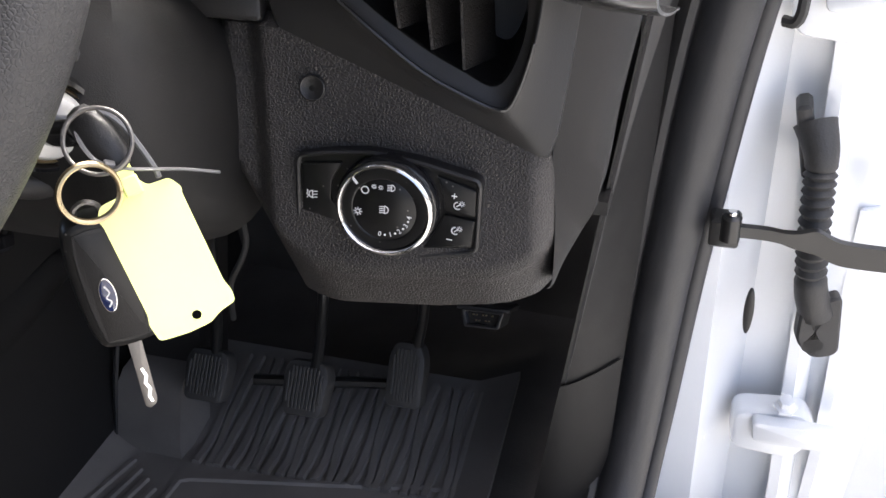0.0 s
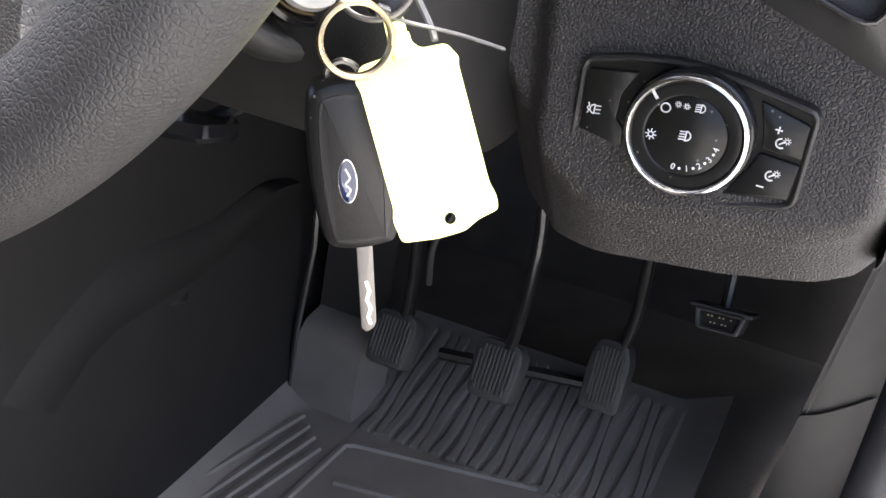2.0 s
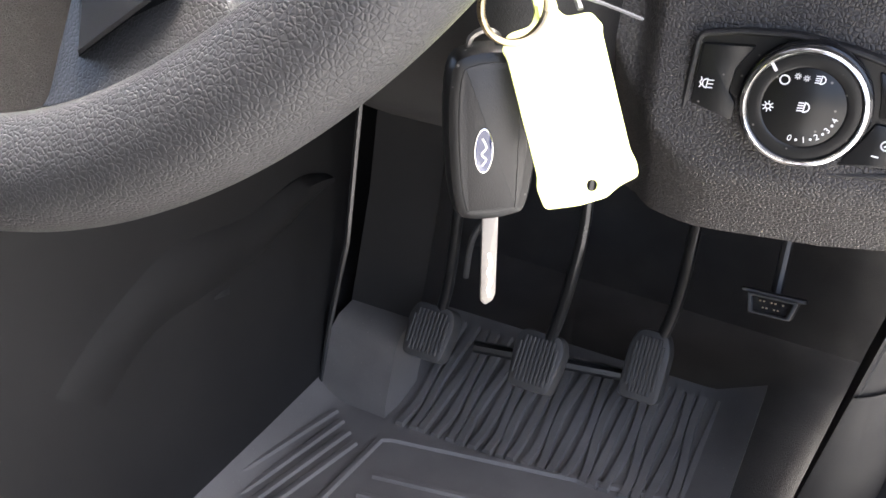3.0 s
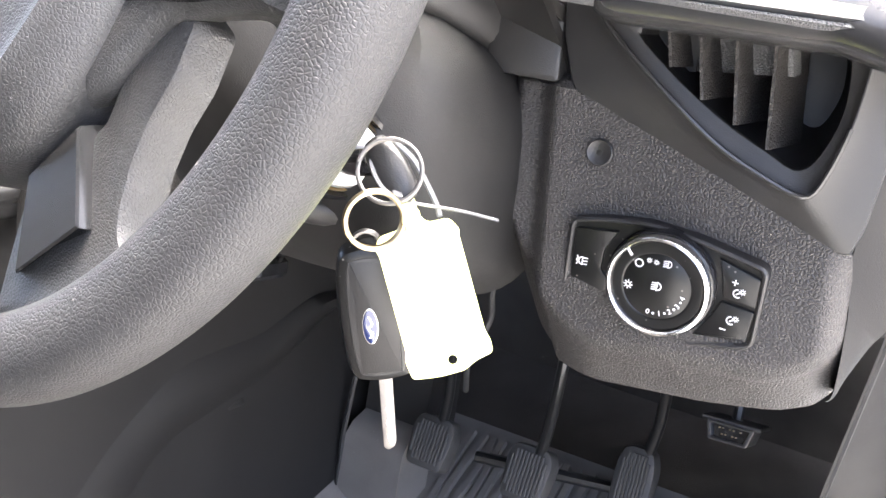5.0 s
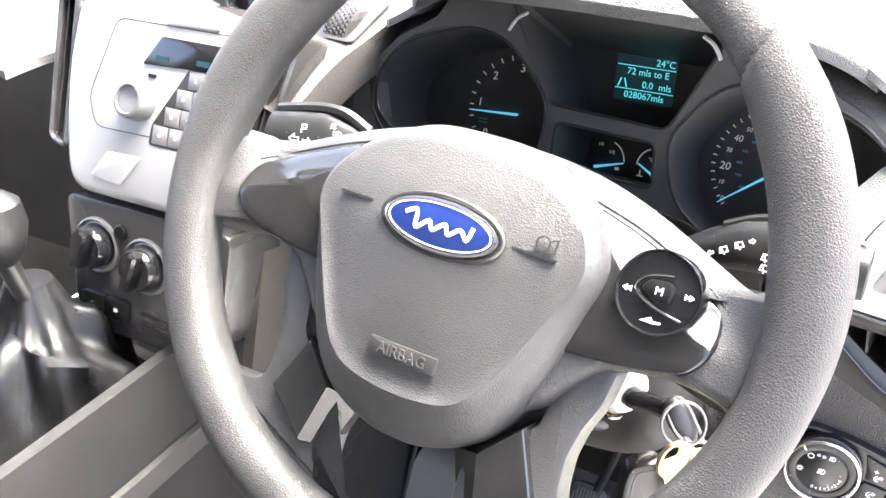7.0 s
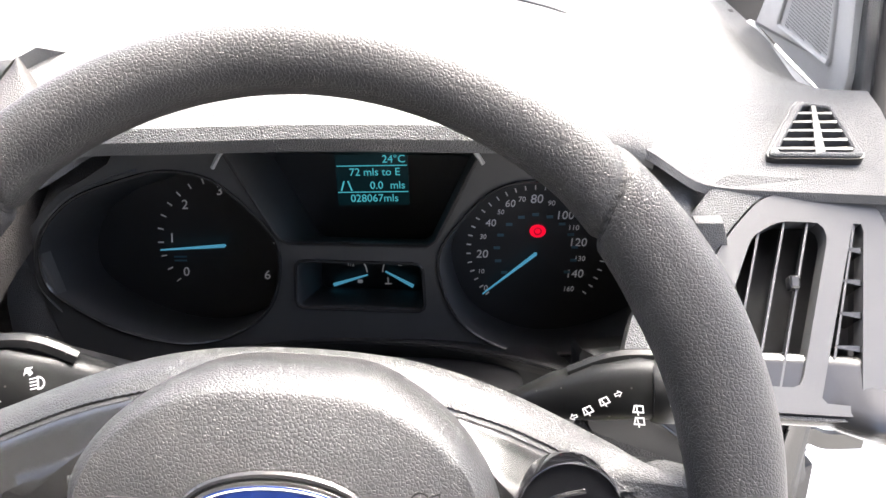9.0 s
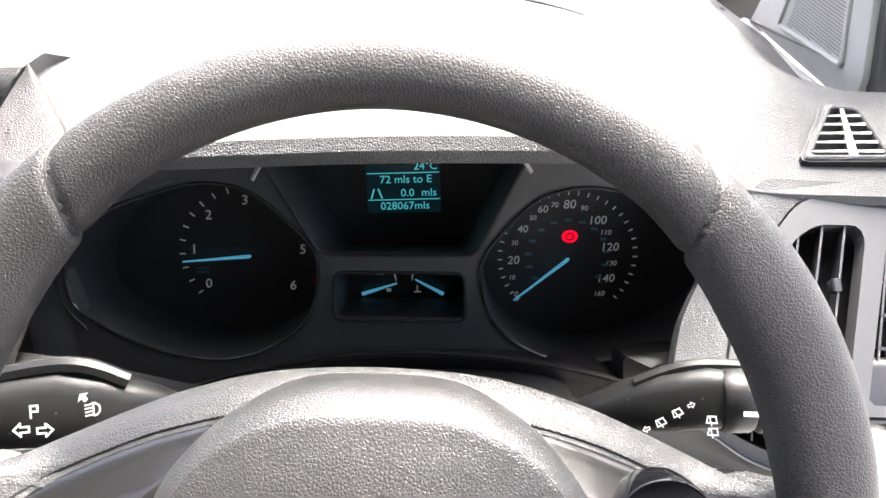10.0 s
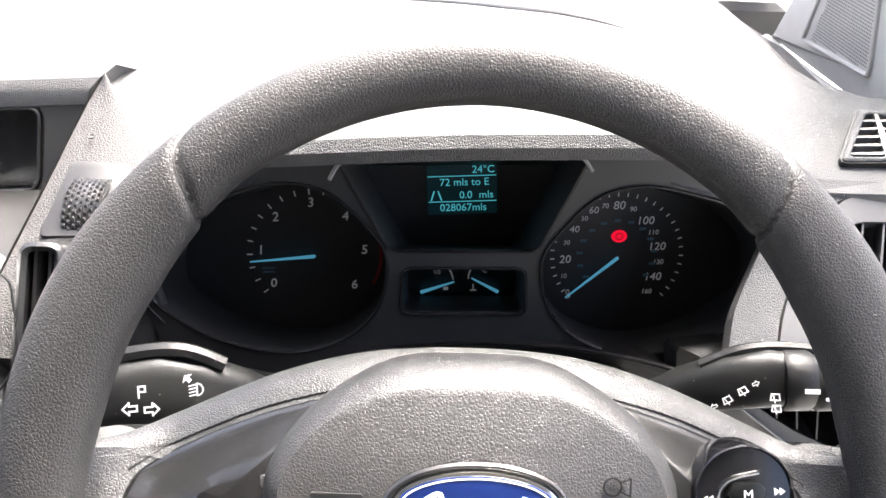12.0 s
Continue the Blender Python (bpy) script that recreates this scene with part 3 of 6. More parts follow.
part("badge_ring", slab(circle(0.0305, 64, 0, 0, 0.0118), 0.027, 0.0279, 0.0003), BLUE, badge, "blue enamel oval")
part("badge_line", ring_frame(circle(0.0295, 64, 0, 0, 0.011), circle(0.0288, 64, 0, 0, 0.0104), 0.0278, 0.0282, 0), WHITE, badge)
# The badge's mark is a plain white swash.
part("badge_mark", tube(smooth([(-0.02, 0.002, 0.028), (-0.014, 0.0045, 0.028), (-0.0125, -0.004, 0.028), (-0.006, 0.001, 0.028), (-0.003, -0.003, 0.028), (0.003, 0.0015, 0.028), (0.006, -0.003, 0.028), (0.012, 0.001, 0.028), (0.0165, -0.003, 0.028), (0.0185, 0.004, 0.028)], 5, False), 0.0011, 6, 0.4), WHITE, badge)
part("badge_seat", ring_frame(circle(0.0358, 64, 0, 0, 0.0165), circle(0.0325, 64, 0, 0, 0.0135), 0.021, 0.0262, 0.001), SATIN, wheel, m=at(0.0006, 0.0042, 0, 0.5))
for x, y, w in ((-0.053, 0.0022, 0.020), (0.0506, 0.0016, 0.023)):
    part("slot", slab(rrect(w, 0.0014, 0.0006), 0.018, 0.0232, 0.0), BLACK, pad, "dark moulded slot", m=at(x, y + 0.004, 0, 0))
word = part("word_plate", slab(rrect(0.0395, 0.0092, 0.001), 0.012, 0.0252, 0.0004), SMOOTH, pad, "moulded plate", m=at(0.001, -0.0635, 0, 0.6))
part("word", letters("AIRBAG", 0.0082, 0.0008), PAD, word, "raised letters", m=at(0, -0.0002, 0.0254))
part("horn_mark", stroke(arc(0.0035, 0, 360, 14), 0.0005, 0.0225, 0.0240).join(stroke([(0.0035, 0.002), (0.007, 0.0035), (0.007, -0.0035), (0.0035, -0.002)], 0.0005, 0.0225, 0.0240)), SATIN, pad, m=at(0.0536, 0.0118, -0.0008))

pod = part("button_pod", lathe([(0.0, -0.008), (0.0205, -0.008), (0.0205, 0.0095), (0.0199, 0.0105), (0.0193, 0.0095), (0.0191, 0.0088), (0.0, 0.0092)], 48), GLOSS, wheel, "round gloss black remote-control buttons", m=at(0.1098, 0.0066, 0, 4))
part("button", slab(rounded([(-0.008, 0.001), (-0.0045, 0.0055), (0.005, 0.006), (0.0085, 0.003), (0.0065, -0.0045), (0.0, -0.0045)], 0.002), 0.0085, 0.0118, 0.001), SWITCH, pod)
part("chrome_line", tube(smooth([(0.013, -0.011, 0.0098), (-0.002, -0.0065, 0.0105), (-0.0105, 0.0, 0.0105), (-0.006, 0.0065, 0.0105), (0.006, 0.009, 0.0105)], 5, False), 0.0006, 6), CHROME, pod, "chrome line")
part("letter", letters("M", 0.0055), WHITE, pod, m=at(0.001, 0.0006, 0.0119))
for s in (1, -1):
    g = Geo()
    for k in (0, 1):
        g.join(slab([(s * (0.0125 + 0.0022 * k), 0.0015), (s * (0.0148 + 0.0022 * k), 0.0), (s * (0.0125 + 0.0022 * k), -0.0015)], 0.0088, 0.0096))
    part("skip_mark", g, WHITE, pod, m=at(0, 0.001 * s, 0))
part("phone_mark", slab([(-0.0055, -0.0143), (-0.0005, -0.0118), (0.001, -0.0135), (0.0045, -0.0133), (0.0045, -0.0143), (0.001, -0.0148)], 0.0088, 0.0096), WHITE, pod)
# ---- instrument cluster ----
PLACE = DIALS
cluster = thing("instrument_cluster", "black instrument cluster with two dials and a small display", "instrument cluster")
FRONT = axes((0, 0.262, 0), (1, 0, 0), (0, 0, 1))
FACE_AT = axes((0, 0.333, 0.60), (1, 0, 0), (0, 0.1, 1))
tach_out = resample([(p.x, p.y) for p in smooth([(-0.141, 0.6885), (-0.112, 0.6945), (-0.085, 0.6885), (-0.064, 0.6685), (-0.049, 0.644), (-0.053, 0.612), (-0.067, 0.59), (-0.094, 0.5745), (-0.124, 0.571), (-0.16, 0.5805), (-0.188, 0.598), (-0.2045, 0.6175), (-0.2, 0.65), (-0.175, 0.6755)], 5)], 90)
speed_out = [(0.0015 - x, z - 0.0095) for x, z in tach_out][::-1]
lcd_hole = resample(rounded([(-0.083, 0.724), (-0.0465, 0.645), (0.0475, 0.6415), (0.086, 0.719)], 0.005), 60)
gauge_hole = resample(rounded([(-0.039, 0.633), (-0.0425, 0.5985), (0.0405, 0.595), (0.0405, 0.630)], 0.006), 60)
mask_out = resample([(-0.196, 0.53), (0.196, 0.53), (0.207, 0.60), (0.2145, 0.635), (0.205, 0.655), (0.178, 0.6735), (0.150, 0.687), (0.13, 0.72), (-0.125, 0.727), (-0.1485, 0.6965), (-0.177, 0.683), (-0.204, 0.66), (-0.2145, 0.64), (-0.207, 0.60)], 60)
back = part("dial_face", slab([(-0.212, -0.09), (0.212, -0.09), (0.212, 0.04), (0.12, 0.08), (-0.12, 0.08), (-0.212, 0.04)], -0.012, 0.0), FACE, cluster, "black dial face", m=FACE_AT)
part("mask", holed(mask_out, [tach_out, speed_out, lcd_hole, gauge_hole], 0, 0.004).moved(FRONT), MASK, cluster, "matt black cluster mask")
for side in (-1, 1):
    strip = [(side * x, z) for x, z in ((0.185, 0.53), (0.242, 0.53), (0.236, 0.60), (0.2215, 0.655), (0.205, 0.655), (0.198, 0.60))][::side]
    part("side_strip", slab(strip, -0.012, -0.0015, 0.001).moved(FRONT), DASH_TOP, cluster, "grained grey strip beside the dials")


def funnel(name, hole, k, cx, cz, bright, drop=0.5):
    """The wall from an opening back to the dial face, with a fine lip at the front."""
    rings = []
    for f, y in ((1.0, 0.262), (0.99, 0.2635), (1 - (1 - k) * 0.5, 0.3), (k, 0.338)):
        rings.append([Vector((cx + (x - cx) * f, y, cz + (z - cz) * f - drop * (y - 0.262))) for x, z in hole])
    part(name, loft(rings, False, False), MASK, cluster)
    part("lip", tube([(x, 0.2615, z) for x, z in hole], 0.0011, 6, closed=True, up=(0, 1, 0)), bright, cluster, "satin dark edge")


funnel("tachometer_well", tach_out, 0.95, -0.115, 0.62, SATIN, 0.36)
funnel("speedometer_well", speed_out, 0.95, 0.117, 0.61, SATIN, 0.36)
funnel("display_well", lcd_hole, 0.8, 0, 0.665, BLACK)
funnel("gauge_well", gauge_hole, 0.96, 0, 0.605, SATIN, 0.36)


def face_part(name, g, mat, x, y, turn=0.0, z=0.0006, parent=None, label=""):
    return part(name, g, mat, parent or cluster, label, m=FACE_AT @ at(x, y, z, turn))


def ticks(cx, cy, r, a0, a1, n, w, l, mat, skip=()):
    for i in range(n):
        if i in skip:
            continue
        a = radians(a0 + (a1 - a0) * i / (n - 1))
        face_part("tick", slab([(-l / 2, -w / 2), (l / 2, -w / 2), (l / 2, w / 2), (-l / 2, w / 2)], 0, 0.0004), mat, cx + r * math.cos(a), cy + r * math.sin(a), math.degrees(a))


# Rev counter.
TC = (-0.106, 0.0085)
for text, x, y in (("0", -0.1385, -0.0135), ("1", -0.1455, 0.0125), ("2", -0.1325, 0.0375), ("3", -0.1065, 0.0475), ("4", -0.0825, 0.0365), ("5", -0.0705, 0.0105), ("6", -0.0795, -0.0165)):
    face_part("numeral", letters(text, 0.0098, shear=0.12), GREYPRINT, x, y)
ticks(*TC, 0.0475, 216, 66, 13, 0.0008, 0.004, GREYPRINT)
face_part("red_band", stroke(arc(0.0475, -30, 14, 10), 0.0022, 0, 0.0004), REDPRINT, *TC)
face_part("unit_marks", stroke([(-0.004, 0.0015), (0.004, 0.0015)], 0.0012, 0, 0.0003).join(stroke([(-0.004, -0.0015), (0.004, -0.0015)], 0.0012, 0, 0.0003)), BLUEPRINT, -0.141, -0.003)
face_part("needle", slab(rounded([(-0.047, -0.0003), (0.0, -0.0011), (0.001, 0.0), (0.0, 0.0011), (-0.047, 0.0003)], 0.0003), 0.004, 0.0055), NEEDLE, *TC, 3.5, label="thin lit blue needle")
# Speedometer.
SC = (0.1118, 0.0005)
for text, x, y, s in (("0", 0.0765, -0.0275, 0.006), ("10", 0.0735, -0.0145, 0.0048), ("20", 0.0745, -0.0015, 0.0085), ("30", 0.0755, 0.0115, 0.0048), ("40", 0.081, 0.0215, 0.0072), ("50", 0.088, 0.0295, 0.0048), ("60", 0.0945, 0.0355, 0.0072), ("70", 0.1025, 0.0385, 0.0052), ("80", 0.1125, 0.0385, 0.0088), ("90", 0.1225, 0.0355, 0.0052), ("100", 0.1315, 0.0265, 0.0085), ("110", 0.1375, 0.0175, 0.0052), ("120", 0.1405, 0.0065, 0.0085), ("130", 0.142, -0.0055, 0.0052), ("140", 0.1385, -0.0170, 0.0085), ("160", 0.1345, -0.0285, 0.0052)):
    face_part("numeral", letters(text, s, shear=0.12), GREYPRINT, x, y)
ticks(*SC, 0.0465, 223, -43, 33, 0.0007, 0.003, GREYPRINT)
for i in range(13):
    a = radians(216 - 21 * i)
    face_part("inner_mark", slab(rrect(0.0045, 0.002, 0.0004), 0, 0.0003), BLUEPRINT, SC[0] + 0.027 * math.cos(a), SC[1] + 0.027 * math.sin(a))
face_part("needle", slab(rounded([(-0.048, -0.0003), (0.0, -0.0011), (0.001, 0.0), (0.0, 0.0011), (-0.048, 0.0003)], 0.0003), 0.004, 0.0055), NEEDLE, *SC, 39, label="thin lit blue needle")
lamp = face_part("warning_lamp", slab(circle(0.0056, 28, 0, 0, 0.0046), 0, 0.0005), RED, 0.1132, 0.0155, label="lit red brake warning lamp")
face_part("lamp_mark", stroke(arc(0.0024, 0, 360, 16), 0.0007, 0, 0.0003), REDPRINT, 0.1132, 0.0155, z=0.0012)
# Fuel and temperature.
for s, x0 in ((1, -0.0065), (-1, 0.0035)):
    face_part("gauge_arc", stroke([(x0 - s * (0.0005 + 0.0155 * (1 - math.cos(radians(5 + 63 * i / 8)))), -0.0155 + 0.0165 * math.sin(radians(5 + 63 * i / 8))) for i in range(9)], 0.0008, 0, 0.0004), GREYPRINT, 0, 0)
face_part("needle", slab(rounded([(-0.026, -0.0012), (0.0, -0.0004), (0.0, 0.0004), (-0.026, 0.0012)], 0.0003), 0.003, 0.0042), NEEDLE, -0.0062, -0.0150, 17, label="thin lit blue needle")
face_part("needle", slab(rounded([(0.0, -0.0004), (0.0225, -0.0012), (0.0225, 0.0012), (0.0, 0.0004)], 0.0003), 0.003, 0.0042), NEEDLE, 0.0065, -0.0125, -31, label="thin lit blue needle")
face_part("numeral", letters("1/2", 0.0042), GREYPRINT, -0.0185, -0.0085)
face_part("numeral", letters("1/1", 0.0038), GREYPRINT, -0.0285, -0.0035)
face_part("numeral", letters("\u00b0C", 0.0045), GREYPRINT, 0.0155, -0.0085)
face_part("hot_mark", stroke([(-0.003, 0), (0.003, 0)], 0.002, 0, 0.0003), REDPRINT, 0.0245, -0.0035)
face_part("pump_mark", slab(rrect(0.0035, 0.0024, 0.0004), 0, 0.0003), GREYPRINT, -0.0125, -0.0215)
face_part("coolant_mark", stroke([(0, 0.0025), (0, -0.0015)], 0.0008, 0, 0.0003).join(stroke([(-0.002, -0.002), (0.002, -0.002)], 0.0008, 0, 0.0003)), GREYPRINT, 0.0075, -0.0215)
# Trip display.
screen = face_part("display", slab(rrect(0.0495, 0.036, 0.001), 0, 0.0004), LCD_BACK, 0.0012, 0.054, label="lit teal trip display")
for text, x, y, al in (("24\u00b0C", 0.0245, 0.0685, "RIGHT"), ("72 mls to E", 0.0205, 0.0595, "RIGHT"), ("0.0", 0.0085, 0.0500, "RIGHT"), ("mls", 0.0235, 0.0500, "RIGHT"), ("028067mls", 0.0185, 0.0408, "RIGHT")):
    face_part("display_text", letters(text, 0.0076, 0.0002, al), LCD, x, y, z=0.0012)
face_part("road_mark", stroke([(-0.004, -0.003), (-0.002, 0.003)], 0.001, 0, 0.0002).join(stroke([(0.003, -0.003), (0.001, 0.003)], 0.001, 0, 0.0002)), LCD, -0.0165, 0.0500, z=0.0012)
for y in (0.0642, 0.0455):
    face_part("display_rule", slab([(-0.0238, -0.0003), (0.0245, -0.0003), (0.0245, 0.0003), (-0.0238, 0.0003)], 0, 0.0002), LCD, 0.001, y, z=0.0012)
# Pale arcs modelled in place of the hood corners' reflections in the lens.
for s in (1, -1):
    part("corner_glint", tube(smooth([(s * 0.066, 0.258, 0.712), (s * 0.074, 0.2575, 0.707), (s * 0.080, 0.257, 0.698)], 5, False), 0.0022, 8, 0.6), PILLAR, cluster, "pale arc imitating a reflection in the cluster lens")
PLACE = LOWER
# ---- light switch ----
PANEL = axes((0.180, 0.1515, 0.4725), (0.088, 0.007, -0.0095), (0.002, 0.004, 0.036))
switch = thing("light_switch", "black rotary headlight switch panel with a chrome ring", "light switch", PANEL)
outline = rounded([(-0.0448, 0.0180), (-0.028, 0.0225), (-0.008, 0.0255), (0.014, 0.0245), (0.0448, 0.0195), (0.0462, -0.0165), (0.043, -0.0195), (0.02, -0.0255), (0.001, -0.0290), (-0.025, -0.0215), (-0.0435, -0.0175)], 0.004)
part("surround", ring_frame(outline, inset(outline, 0.0022), -0.006, 0.0036, 0.0009), BLACK, switch, "raised black rim")
part("plate", slab(inset(outline, 0.002), -0.006, 0.0012, 0.0), SWITCH, switch)
fog = part("fog_button", slab(rounded([(-0.0415, 0.0140), (-0.0215, 0.0175), (-0.0265, 0.0075), (-0.0268, -0.0025), (-0.0232, -0.0060), (-0.0225, -0.0165), (-0.0405, -0.0155)], 0.0012), 0.0, 0.0028, 0.0007), SWITCH, switch)
up = part("dimmer_button", slab(rounded([(0.0235, 0.0185), (0.0425, 0.0140), (0.0432, 0.0005), (0.0285, 0.0015), (0.0275, 0.0075)], 0.0012), 0.0, 0.0028, 0.0007), SWITCH, switch)
down = part("dimmer_button", slab(rounded([(0.0285, -0.0005), (0.0432, -0.0012), (0.0428, -0.0155), (0.0195, -0.0200), (0.0255, -0.0085)], 0.0012), 0.0, 0.0028, 0.0007), SWITCH, switch)
dial = part("dial", lathe([(0.0245, 0.0), (0.0245, 0.0065), (0.0238, 0.0078), (0.0228, 0.0082)], 56), GLOSS, switch, m=at(0.0018, 0.0008, 0))
part("chrome_ring", lathe([(0.0232, 0.007), (0.0232, 0.0118), (0.0226, 0.0128), (0.0216, 0.0132), (0.0208, 0.0124), (0.0204, 0.0108), (0.0204, 0.007)], 64), CHROME, dial, "polished chrome ring")
part("dial_cap", lathe([(0.0, 0.0), (0.0203, 0.0), (0.0203, 0.0108), (0.0160, 0.0114), (0.0155, 0.0112), (0.0152, 0.0109), (0.0148, 0.0112), (0.0, 0.0114)], 56), SWITCH, dial)
centre = part("level_knob", lathe([(0.0, 0.0105), (0.0060, 0.0105), (0.0060, 0.0109), (0.0052, 0.0113), (0.0047, 0.0109), (0.0, 0.0107)], 32), SWITCH, dial)


def beam(s, bars=4, back=1):
    """The sign of a lamp with its beams."""
    g = stroke([(0.0, -0.5 * s), (0.0, 0.5 * s)] + arc(0.5 * s, 90, -90, 8), 0.13 * s, 0, 0.0002)
    for k in range(bars):
        y = s * (-0.42 + 0.84 * k / max(1, bars - 1))
        g.join(stroke([(-0.15 * s, y), (-0.62 * s, y - 0.08 * s)], 0.11 * s, 0, 0.0002))
    return g


def burst(s, n=8):
    g = stroke(arc(0.28 * s, 0, 360, 12), 0.12 * s, 0, 0.0002)
    for k in range(n):
        a = 2 * math.pi * k / n
        g.join(stroke([(0.42 * s * math.cos(a), 0.42 * s * math.sin(a)), (0.58 * s * math.cos(a), 0.58 * s * math.sin(a))], 0.11 * s, 0, 0.0002))
    return g


def dimmer(s):
    return stroke(arc(0.42 * s, 100, 300, 10), 0.13 * s, 0, 0.0002).join(stroke([(-0.1 * s, -0.1 * s), (0.25 * s, 0.2 * s)], 0.12 * s, 0, 0.0002)).join(burst(0.55 * s), at(0.45 * s, 0.3 * s))


Z = 0.0115
part("sign_off", stroke(arc(0.0017, 0, 360, 16), 0.0005, 0, 0.0002), WHITE, dial, m=at(-0.0095, 0.0088, Z))
part("sign_side", burst(0.0020).join(burst(0.0020), at(0.0032, 0)), WHITE, dial, m=at(-0.0053, 0.0112, Z))
part("sign_head", beam(0.0030), WHITE, dial, m=at(0.0030, 0.0118, Z))
part("sign_auto", burst(0.0034), WHITE, dial, m=at(-0.0125, -0.0025, Z))
part("sign_level", beam(0.0036), WHITE, dial, m=at(0.0002, 0.0004, Z))
for k, a in enumerate((-96, -72, -50, -29, -8)):
    part("level_numeral", letters("01234"[k], 0.0034), WHITE, dial, m=at(-0.0002 + 0.0125 * math.cos(radians(a)), 0.0125 * math.sin(radians(a)), Z, a + 90))
    if k < 4:
        b = a + 11.5
        part("level_dot", slab(circle(0.00055, 8), 0, 0.0002), WHITE, dial, m=at(-0.0002 + 0.0125 * math.cos(radians(b)), 0.0125 * math.sin(radians(b)), Z))
part("pointer", slab(rrect(0.0011, 0.0036, 0.0002), 0, 0.0004), GREYPRINT, dial, "pale pointer", m=at(-0.0145, 0.0125, Z - 0.0003, 42))
part("sign_fog", beam(0.0036, 3).join(stroke([(0.0026, 0.002), (0.0021, 0.001), (0.0029, 0), (0.0023, -0.001), (0.0027, -0.002)], 0.0004, 0, 0.0002)), WHITE, fog, m=at(-0.0358, -0.0012, 0.0029, 180))
part("sign_brighter", dimmer(0.0042), WHITE, up, m=at(0.0345, 0.0052, 0.0029))
part("sign_plus", stroke([(-0.0011, 0), (0.0011, 0)], 0.0005, 0, 0.0002).join(stroke([(0, -0.0011), (0, 0.0011)], 0.0005, 0, 0.0002)), WHITE, up, m=at(0.0325, 0.0098, 0.0029))
part("sign_dimmer", dimmer(0.0042), WHITE, down, m=at(0.0345, -0.0078, 0.0029))
part("sign_minus", stroke([(-0.0011, 0), (0.0011, 0)], 0.0005, 0, 0.0002), WHITE, down, m=at(0.0320, -0.0128, 0.0029))

plug = thing("blanking_plug", "small round black plug in the knee panel", "plug", LOWER.inverted() @ KNEE @ at(0.0, 0.0493, 0.0))
part("collar", lathe([(0.0062, -0.004), (0.0062, 0.0018), (0.0056, 0.0024), (0.0048, 0.0018)], 28), BLACK, plug)
part("cap", lathe([(0.0, -0.004), (0.0047, -0.004), (0.0047, 0.0010), (0.004, 0.0016), (0.0, 0.0019)], 28), SWITCH, plug)
PLACE = STRAIGHT
# ---- driver's side air vents ----
VENT = axes((0.2636, 0.1313, 0.6137), (0.9958, 0.0621, -0.0673), (-0.0071, 0.7852, 0.6192)) @ Matrix.Scale(0.917, 4)
bezel = resample(rounded([(-0.1, -0.003), (-0.05, -0.003), (0.02, -0.003), (0.054, 0.003), (0.050, 0.07), (0.036, 0.132), (-0.035, 0.132), (-0.062, 0.10), (-0.088, 0.05)], 0.014), 80)
upper = part("vent_bezel", holed(bezel,
    [resample(rounded([(-0.080, 0.012), (-0.0225, 0.012), (0.002, 0.106), (-0.001, 0.115), (-0.028, 0.114), (-0.045, 0.103)], 0.006), 60),
     resample(rounded([(-0.012, 0.004), (0.012, 0.003), (0.0255, 0.116), (0.019, 0.117)], 0.003), 50)], 0.0, 0.012), VENT_TRIM, dash, "satin grey side vent bezel", m=VENT)
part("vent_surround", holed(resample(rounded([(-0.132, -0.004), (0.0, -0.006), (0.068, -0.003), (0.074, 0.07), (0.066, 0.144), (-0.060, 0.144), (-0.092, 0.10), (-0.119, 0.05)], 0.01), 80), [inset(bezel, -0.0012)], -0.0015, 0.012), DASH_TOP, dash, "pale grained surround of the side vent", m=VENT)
part("vent_throat", slab([(-0.078, 0.03), (0.026, 0.03), (0.035, 0.125), (-0.05, 0.125)], -0.034, -0.027), BLACK, upper, "dark vent duct")
for k in range(5):
    x = -0.066 + 0.0145 * k
    lean = 0.0245 / 0.1
    g = loft([[Vector((x + lean * y - 0.0007, y, -0.002)), Vector((x + lean * y + 0.0007, y, -0.002)), Vector((x + lean * y + 0.008, y, -0.026)), Vector((x + lean * y + 0.0065, y, -0.026))] for y in (0.008, 0.03, 0.06, 0.09, 0.118)])
    part("vane", g, VENT_TRIM, upper)
part("vent_thumb", box(-0.003, 0.003, -0.004, 0.004, -0.004, 0.004, 0.0015), SATIN, upper, "small sliding tab", m=at(-0.022, 0.075, -0.001))
part("slot_throat", slab([(-0.009, 0.004), (0.015, 0.004), (0.028, 0.12), (0.016, 0.12)], -0.03, -0.024), VENT_TRIM, upper)
for k in range(5):
    y = 0.018 + 0.0205 * k
    part("slot_blade", slab([(-0.007 + 0.21 * y, y - 0.0012), (0.0125 + 0.105 * y, y - 0.003), (0.0125 + 0.105 * y, y + 0.001), (-0.007 + 0.21 * y, y + 0.0004)], -0.024, -0.002), SATIN, upper)

# The nose below and the dark lower vent.
def nose(u, v):
    x = 0.158 + 0.158 * u
    prof = smooth([(0.150, 0.6325), (0.137, 0.6225), (0.1285, 0.6150), (0.1265, 0.6085), (0.132, 0.6020), (0.148, 0.5965), (0.166, 0.5925), (0.190, 0.5885)], 5, False)
    k = v * (len(prof) - 1)
    i = min(int(k), len(prof) - 2)
    y, z = prof[i].lerp(prof[i + 1], k - i)
    out = max(0.0, x - 0.258) * ease(v / 0.3)
    return (x, y - 0.35 * out + 0.06 * (x - 0.2) + 0.02 * max(0, (u - 0.75) / 0.25) ** 2 + 0.020 * max(0, (0.12 - u) / 0.12) ** 2, z - 0.05 * (x - 0.2) - 0.2 * out * v)


